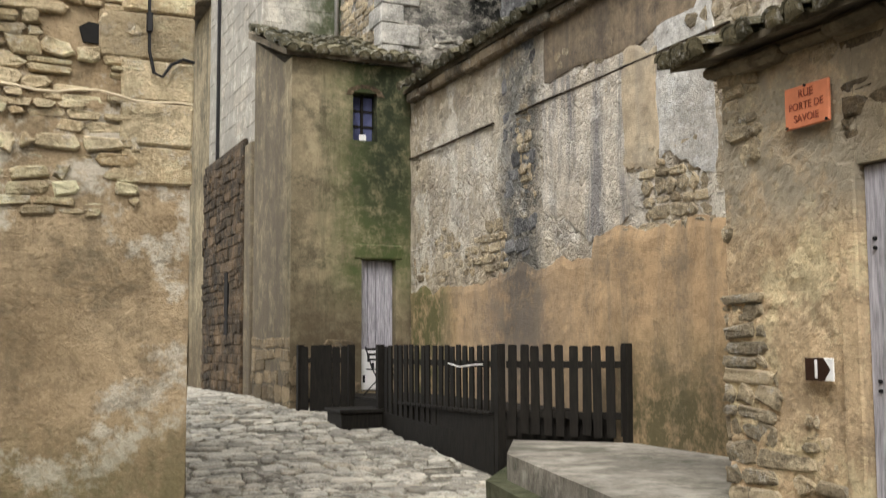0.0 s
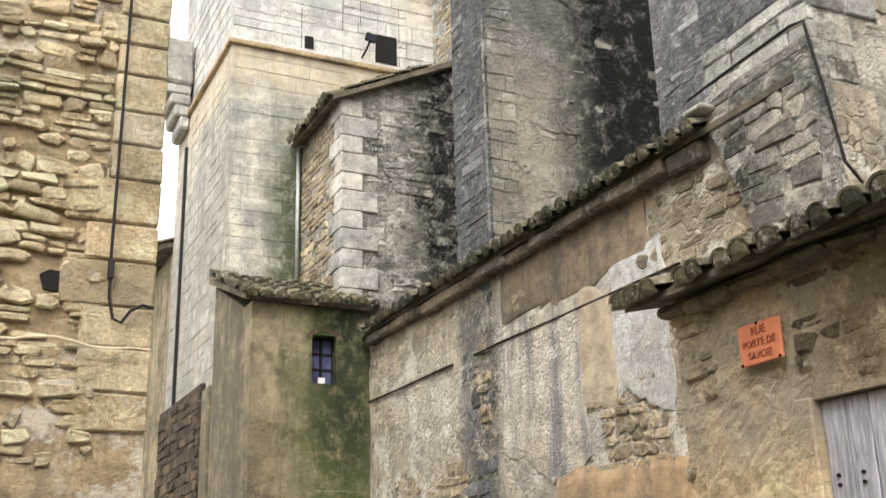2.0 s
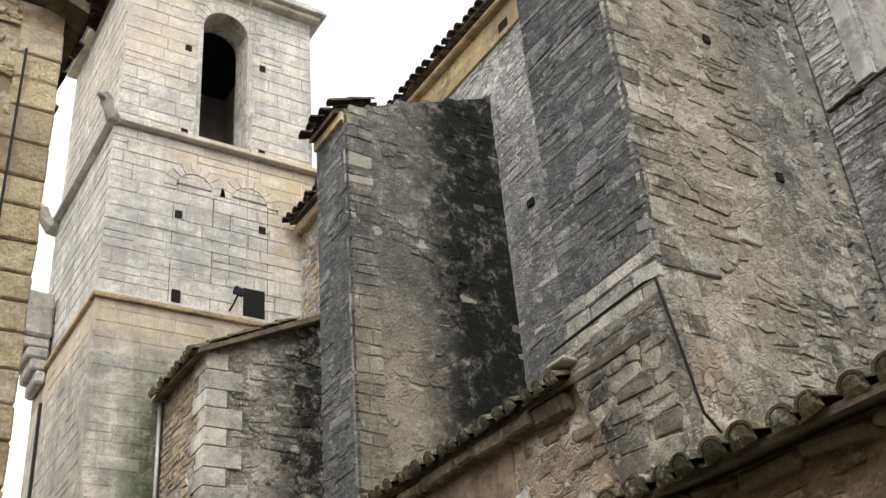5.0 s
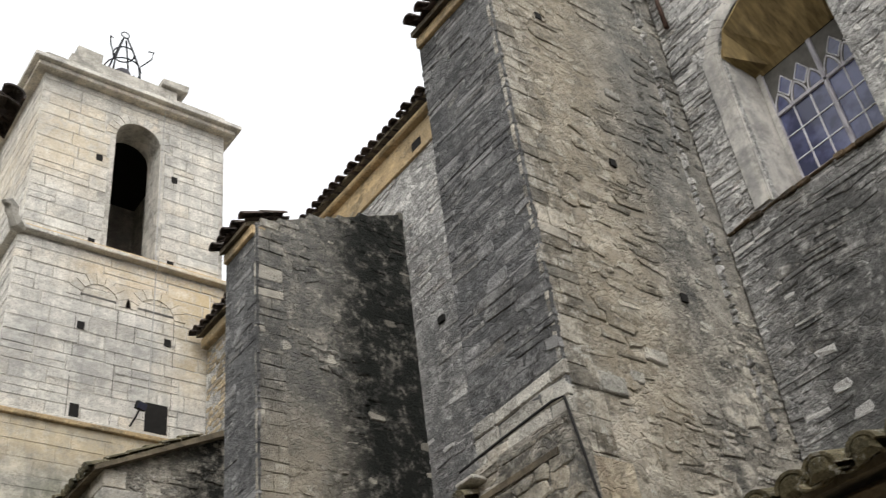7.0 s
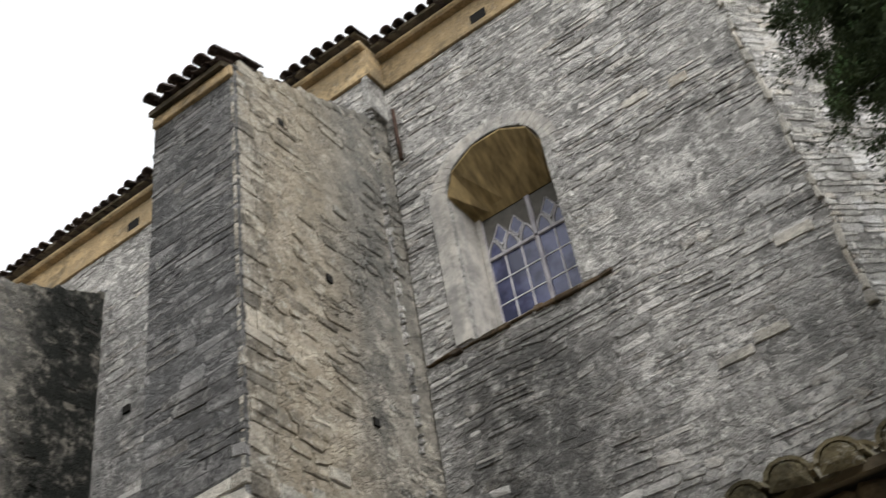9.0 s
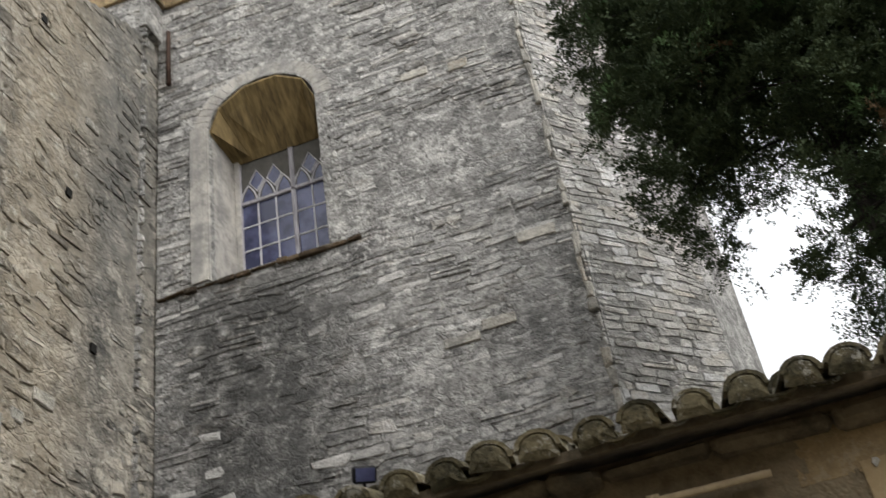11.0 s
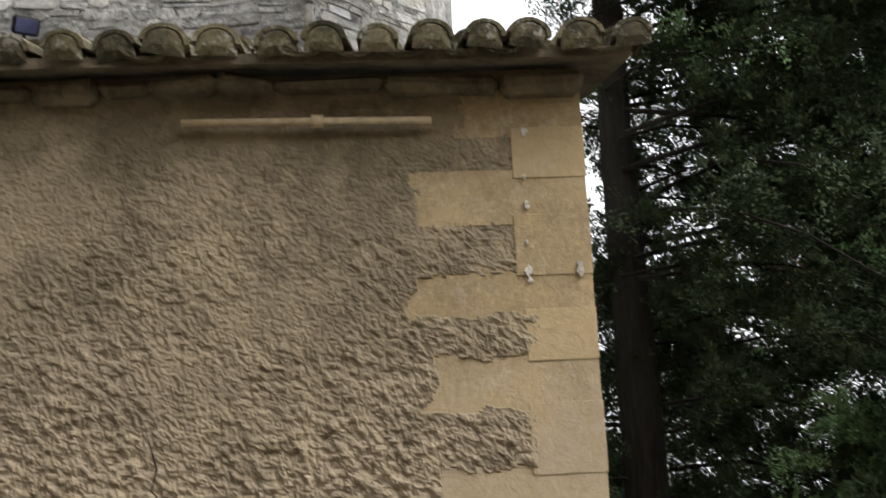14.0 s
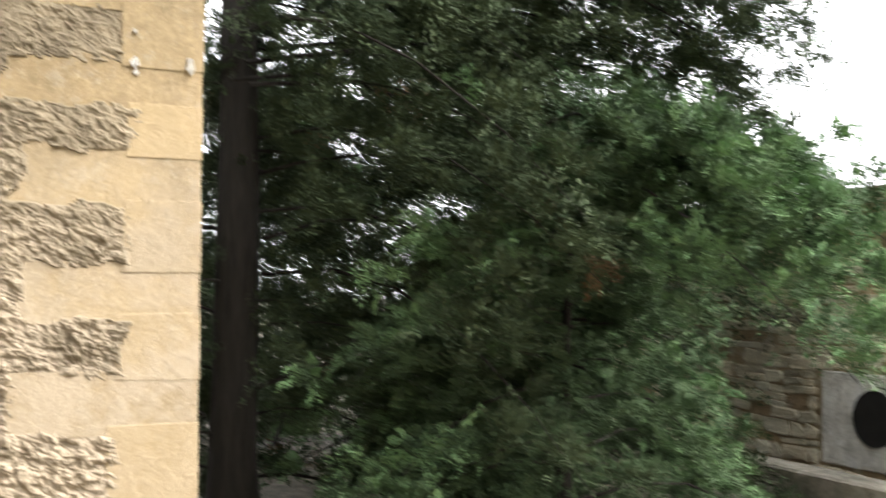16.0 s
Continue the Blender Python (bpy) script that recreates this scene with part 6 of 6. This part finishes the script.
# cable round the buttress foot
part("cable", Mesh().tube([(5.74, 6.8, Z(4.1)), (5.73, 6.2, Z(4.13)), (5.73, 5.5, Z(4.16)), (5.75, 5.38, Z(4.15)), (5.85, 5.37, Z(3.6)), (5.95, 5.36, Z(3.0)), (6.1, 5.36, Z(2.85))], 0.014, 6), "rubber", b2, "black cable")

# ---- deck, step, fence ----
deck = thing("deck", (5.3, 12, DECK), "low dark wooden deck against the plastered wall", "deck")
part("bearer", Mesh().prism([(4.86, 9.9, 0.2), (5.84, 9.2, 0.2), (5.84, 14.7, 0.2), (4.72, 14.7, 0.2)], (0, 0, DECK - 0.24)), "wood_dark", deck)
y = 9.95
while y < 14.55:
    part("board", Mesh().box(4.75 + 0.12 * max(0, (12 - y) / 3), 5.86, y + 0.003, y + 0.137, DECK - 0.035, DECK, 0.004), "wood_dark", deck)
    y += 0.14
step = thing("wooden_step", (4.5, 13.1, 0.55), "dark wooden box step in front of the deck", "step")
part("tread", Mesh().box(4.14, 4.84, 12.7, 13.35, Z(-0.84), Z(-0.79), 0.008), "wood_dark", step)
part("riser", Mesh().box(4.17, 4.81, 12.73, 13.31, 0.45, Z(-0.842), 0.005), "wood_dark", step)

fence = thing("picket_fence", (4.9, 10.5, 0.3), "dark stained wooden picket fence round the deck", "fence")


def picket_run(p0, p1, count, top, bottom, width, thick=0.022):
    """Pickets on two rails from p0 to p1."""
    a, b = Vector((*p0, 0)), Vector((*p1, 0))
    d = (b - a).normalized()
    n = Vector((-d.y, d.x, 0))
    turn = Matrix((d, n, Vector((0, 0, 1)))).transposed().to_4x4()
    length = (b - a).length
    for i in range(count):
        s = length * (i + 0.5) / count
        lo, hi = bottom + rng.uniform(-0.015, 0.015), top + rng.uniform(-0.02, 0.01)
        m = Mesh().prism([(-width / 2, 0, lo), (width / 2, 0, lo), (width / 2, 0, hi - 0.012), (width / 2.6, 0, hi), (-width / 2.6, 0, hi), (-width / 2, 0, hi - 0.012)], (0, thick, 0))
        mm = Matrix.Translation(a + d * s) @ turn @ pose(0, 0, 0, 0, rng.uniform(-0.8, 0.8), 0)
        m.v = [tuple(mm @ Vector(p)) for p in m.v]
        part("picket", m, "wood_dark", fence)
    for z in (top - 0.2, bottom + 0.2):
        m = Mesh().box(0, length, thick + 0.002, thick + 0.045, z - 0.035, z + 0.035, 0.004)
        m.v = [tuple(Matrix.Translation(a) @ turn @ Vector(p)) for p in m.v]
        part("rail", m, "wood_dark", fence)


picket_run((4.72, 12.75), (4.90, 9.92), 19, Z(0.0), Z(-0.93), 0.085)
picket_run((4.95, 9.80), (5.86, 8.92), 10, Z(0.0), Z(-0.90), 0.085)
picket_run((4.12, 14.35), (4.70, 14.05), 6, Z(0.0), Z(-0.95), 0.104)
for x, y, lo in ((4.91, 9.85, 0.25), (5.84, 8.93, 0.6), (4.70, 12.8, 0.5), (4.12, 14.4, 0.6), (4.72, 14.0, 0.6)):
    part("post", Mesh().box(x - 0.045, x + 0.045, y - 0.045, y + 0.045, lo, Z(0.01), 0.006), "wood_dark", fence)
part("skirt", Mesh().prism([(4.70, 12.7, 0.35), (4.73, 12.7, 0.35), (4.93, 9.83, 0.2), (4.90, 9.83, 0.2)], (0, 0, 0.42)), "wood_dark", fence)
part("white_cord", Mesh().tube([(4.80, 10.9, Z(-0.2)), (4.80, 10.6, Z(-0.235)), (4.82, 10.3, Z(-0.21)), (4.84, 10.1, Z(-0.2))], 0.008, 6), "sign_white", fence)


def folding_chair(loc, turn, label):
    """A slatted folding chair on the deck."""
    ob = thing("folding_chair", loc, label, "chair")
    m = Matrix.Translation(loc) @ pose(0, 0, 0, 0, 0, turn)

    def put(name, mesh, mat):
        mesh.v = [tuple(m @ Vector((p[0], p[1], 0.78 * p[2]))) for p in mesh.v]
        part(name, mesh, mat, ob)
    for x in (-0.19, 0.19):
        put("leg", Mesh().tube([(x, -0.2, 0), (x, 0.05, 0.45), (x, 0.18, 0.85)], 0.010, 6), "iron")
        put("leg", Mesh().tube([(x * 0.9, 0.22, 0), (x * 0.9, -0.18, 0.45)], 0.010, 6), "iron")
    for k in range(4):
        put("slat", Mesh().box(-0.19, 0.19, -0.17 + 0.09 * k, -0.1 + 0.09 * k, 0.44, 0.46), "wood_dark")
    for k in range(3):
        put("back_slat", Mesh().box(-0.19, 0.19, 0.10 + 0.03 * k, 0.12 + 0.03 * k, 0.60 + 0.09 * k, 0.64 + 0.09 * k), "wood_dark")


folding_chair((5.2, 14.0, DECK), 30, "dark metal folding chair with wooden slats on the deck")


# ---- trees ----
def conifer(x, y, base, height, radius, reach, limbs, seed, label, bare=None, density=6.0, extra=(), per=36, young=0.15, leaf=1.0, thick=0.026, sprays=10, base_leaf="leaf"):
    """A spreading cypress: a tapered trunk, drooping limbs, and sprays of small flat leaves."""
    r = random.Random(seed)
    tree = thing("cypress_tree", (x, y, base), label, "tree", "cypress trees in the garden")
    lean = (r.uniform(-0.02, 0.02), r.uniform(-0.02, 0.02))
    part("trunk", Mesh().tube([(x + lean[0] * h + 0.04 * math.sin(h * 2), y + lean[1] * h, base - 0.2 + h) for h in [height * i / 14 for i in range(15)]],
                              [radius * (1.25 if i == 0 else 1 - 0.9 * i / 14) for i in range(15)], 10), "bark", tree, "dark trunk", True)
    wood = Mesh()
    anchors = []
    plan = [(height * (0.02 + 0.96 * (i + r.random()) / limbs), i * 2.399 + r.uniform(-0.4, 0.4), 0.0) for i in range(limbs)] + list(extra)
    for i, (h, a, set_length) in enumerate(plan):
        length = set_length or reach * (1.0 - 0.72 * (h / height) ** 1.6) * r.uniform(0.55, 1.12)
        if not set_length and bare and bare(h + base, a):
            continue
        d = Vector((math.cos(a), math.sin(a), 0))
        side = Vector((-d.y, d.x, 0))
        lift, sag = r.uniform(0.1, 0.5), r.uniform(0.35, 0.8)
        o = Vector((x + lean[0] * h, y + lean[1] * h, base + h))
        line = [o + d * (length * s) + Vector((0, 0, length * (lift * s - sag * s * s))) + side * (0.12 * length * math.sin(3 * s + i)) for s in (0, 0.2, 0.4, 0.6, 0.8, 1.0)]
        wood.tube(line, [thick * (1 - 0.85 * k / 5) * (0.6 + length / 4) for k in range(6)], 5, False)
        part("limb", wood, "bark", tree)
        wood = Mesh()
        for k in range(max(2, int(density * length))):
            s = 0.15 + 0.87 * (k + r.random()) / (density * length)
            q = min(4, int(s * 5))
            spread_by = 0.10 + 0.10 * length * (1.1 - s)
            p = line[q].lerp(line[q + 1], min(1.0, s * 5 - q)) + Vector((r.gauss(0, spread_by), r.gauss(0, spread_by), r.gauss(0.02, 0.07)))
            size, fresh_clump = r.uniform(0.16, 0.30) * leaf, r.random()
            for j in range(sprays):
                out = (d * r.uniform(-0.3, 1.0) + side * r.uniform(-1, 1) + Vector((0, 0, r.uniform(-0.35, 0.8)))).normalized()
                anchors.append((*p, *out, size * r.uniform(0.6, 1.15), s, fresh_clump))
    g = np.random.RandomState(seed)
    a = np.array(anchors)
    p, out, size = (np.repeat(k, per, axis=0) for k in (a[:, :3], a[:, 3:6], a[:, 6:7]))
    n = len(p)

    def unit(v):
        return v / np.maximum(np.linalg.norm(v, axis=1, keepdims=True), 1e-6)
    tiltv = np.repeat(g.uniform(-0.6, 0.6, (len(a), 3)) + np.array((0, 0, 1.0)), per, axis=0)
    flat = unit(np.cross(out, tiltv))
    nrm = np.cross(out, flat)
    u = g.random_sample((n, 1)) ** 0.75
    b0 = p + out * size * u + flat * size * 0.30 * (1.1 - u) * g.uniform(-1, 1, (n, 1)) + nrm * 0.13 * size * g.uniform(-1, 1, (n, 1))
    b0[:, 2:3] -= 0.25 * size * u * u
    tip = unit(out * 0.9 + flat * g.uniform(-0.9, 0.9, (n, 1)) + nrm * g.uniform(-0.6, 0.6, (n, 1)) + np.array((0, 0, 0.2)))
    w = unit(np.cross(tip, nrm + out * g.uniform(-0.8, 0.8, (n, 1)) + flat * g.uniform(-0.8, 0.8, (n, 1))))
    ll, ww = leaf * g.uniform(0.016, 0.032, (n, 1)), leaf * g.uniform(0.005, 0.0085, (n, 1))
    quad = np.stack([b0 - w * ww, b0 + w * ww, b0 + tip * ll], axis=1)
    brown = np.repeat(a[:, 8] < 0.005, per)
    fresh = np.repeat((a[:, 7] > 0.5) & (a[:, 8] > 1 - young), per) & (u[:, 0] > 0.45) & ~brown
    for name, q, mat in (("crown", quad[~brown & ~fresh], base_leaf), ("fresh_sprays", quad[fresh], "leaf_fresh"), ("dry_sprays", quad[brown], "deadleaf")):
        k = len(q)
        me = bpy.data.meshes.new(name)
        me.vertices.add(3 * k)
        me.vertices.foreach_set("co", q.reshape(-1))
        me.loops.add(3 * k)
        me.loops.foreach_set("vertex_index", np.arange(3 * k, dtype=np.int32))
        me.polygons.add(k)
        me.polygons.foreach_set("loop_start", np.arange(0, 3 * k, 3, dtype=np.int32))
        me.update(calc_edges=True)
        me.materials.append(MAT[mat])
        part(name, me, mat, tree, kind="stuff")
    return tree


def open_side(z, a):
    """The limbs towards the church are missing at mid height, those towards the low house further down."""
    return (3.4 < z < 6.6 and math.sin(a) > 0.1) or (z < 6.5 and math.cos(a - 2.75) > 0.55)


conifer(6.9, -1.56, -0.02, 11.5, 0.165, 2.55, 150, 3, "tall dark cypress with drooping sprays behind the low house", open_side,
        extra=[(6.5 + 0.13 * k, 1.57 + 0.22 * ((k * 7) % 5 - 1.6), 1.2 + 0.18 * (k % 3)) for k in range(18)] + [(2.9 + 0.16 * k, -1.65 + 0.1 * ((k * 5) % 5), 3.4 + 0.35 * (k % 3)) for k in range(18)]
        + [(5.3 + 0.15 * k, 2.75 + 0.36 * ((k * 5) % 7), 0.9 + 0.2 * (k % 3)) for k in range(22)]
        + [(7.0 + 0.13 * k, 0.9 + 0.3 * ((k * 5) % 6), 1.2 + 0.25 * (k % 3)) for k in range(20)]
        + [(5.6 + 0.2 * k, -1.9 + 0.22 * ((k * 3) % 5), 1.2 + 0.2 * (k % 3)) for k in range(12)]
        + [(4.7 + 0.2 * k, -2.3 + 0.13 * ((k * 3) % 4), 3.5 + 0.25 * (k % 3)) for k in range(6)], density=8.5, per=40, leaf=1.2, thick=0.012, sprays=12, young=0.06)
conifer(6.1, -3.55, -0.02, 2.5, 0.07, 2.2, 95, 11, "bushy bright green cypress beside the low house", density=11.0, young=0.6, base_leaf="leaf_bush", per=60, leaf=0.95, thick=0.012, sprays=12, bare=lambda z, a: z < 1.75 and math.cos(a + 2.87) > 0.25,
        extra=[(2.25 + 0.045 * k, -3.05 + 0.13 * ((k * 3) % 5), 1.7 + 0.25 * (k % 3)) for k in range(11)])
conifer(9.6, -4.9, -0.02, 9.0, 0.15, 3.0, 110, 23, "dark cypress deeper in the garden", density=8.0, per=22, leaf=1.9, sprays=12)
conifer(11.6, -2.7, -0.02, 6.0, 0.12, 2.4, 60, 31, "dark cypress close to the church apse", density=8.0, per=22, leaf=1.9, sprays=12, bare=lambda z, a: z > 4.0)


# ---- cobbles of the lane ----
lane = tagged(part("lane", Mesh().add([(x, y, ground_z(x, y) - 0.012) for y in [7 + 0.5 * i for i in range(56)] for x in (-1.5, 0.5, 2.5, 4.4)],
                                      [(4 * j + i, 4 * j + i + 1, 4 * j + i + 5, 4 * j + i + 4) for j in range(55) for i in range(3)]), "ground"), "uneven pale cobbled lane climbing past the church", "lane", kind="structure")


def lane_at(a, b, c):
    x, y = 0.6 + a, 7.5 + b
    return Vector((x, y, ground_z(x, y) + c + 0.012 * noise.noise(Vector((x * 2, y * 2, 0)))))


cells = [c for c in lay_stones(4.15, 14.5, (0.12, 0.24), (0.14, 0.36), lambda a, b: not (b > 7.1 and a > 3.42)) if rng.random() > 0.06]
near_cells = [c for c in cells if 1.4 < c[2] < 5.0][:300]
rest = Mesh()
for c in cells:
    if c not in near_cells:
        stone_shape(rest, lane_at, c, joint=0.014, proud=(0.0, 0.022), rounding=0.35, sag=0.03, wave=0.12)
part("cobbles", rest, "cobble", lane, kind="stuff")
for c in near_cells:
    m = Mesh()
    stone_shape(m, lane_at, c, joint=0.014, proud=(0.0, 0.022), rounding=0.35, sag=0.03, wave=0.12)
    part("cobble", m, "cobble", lane)
lay_later()
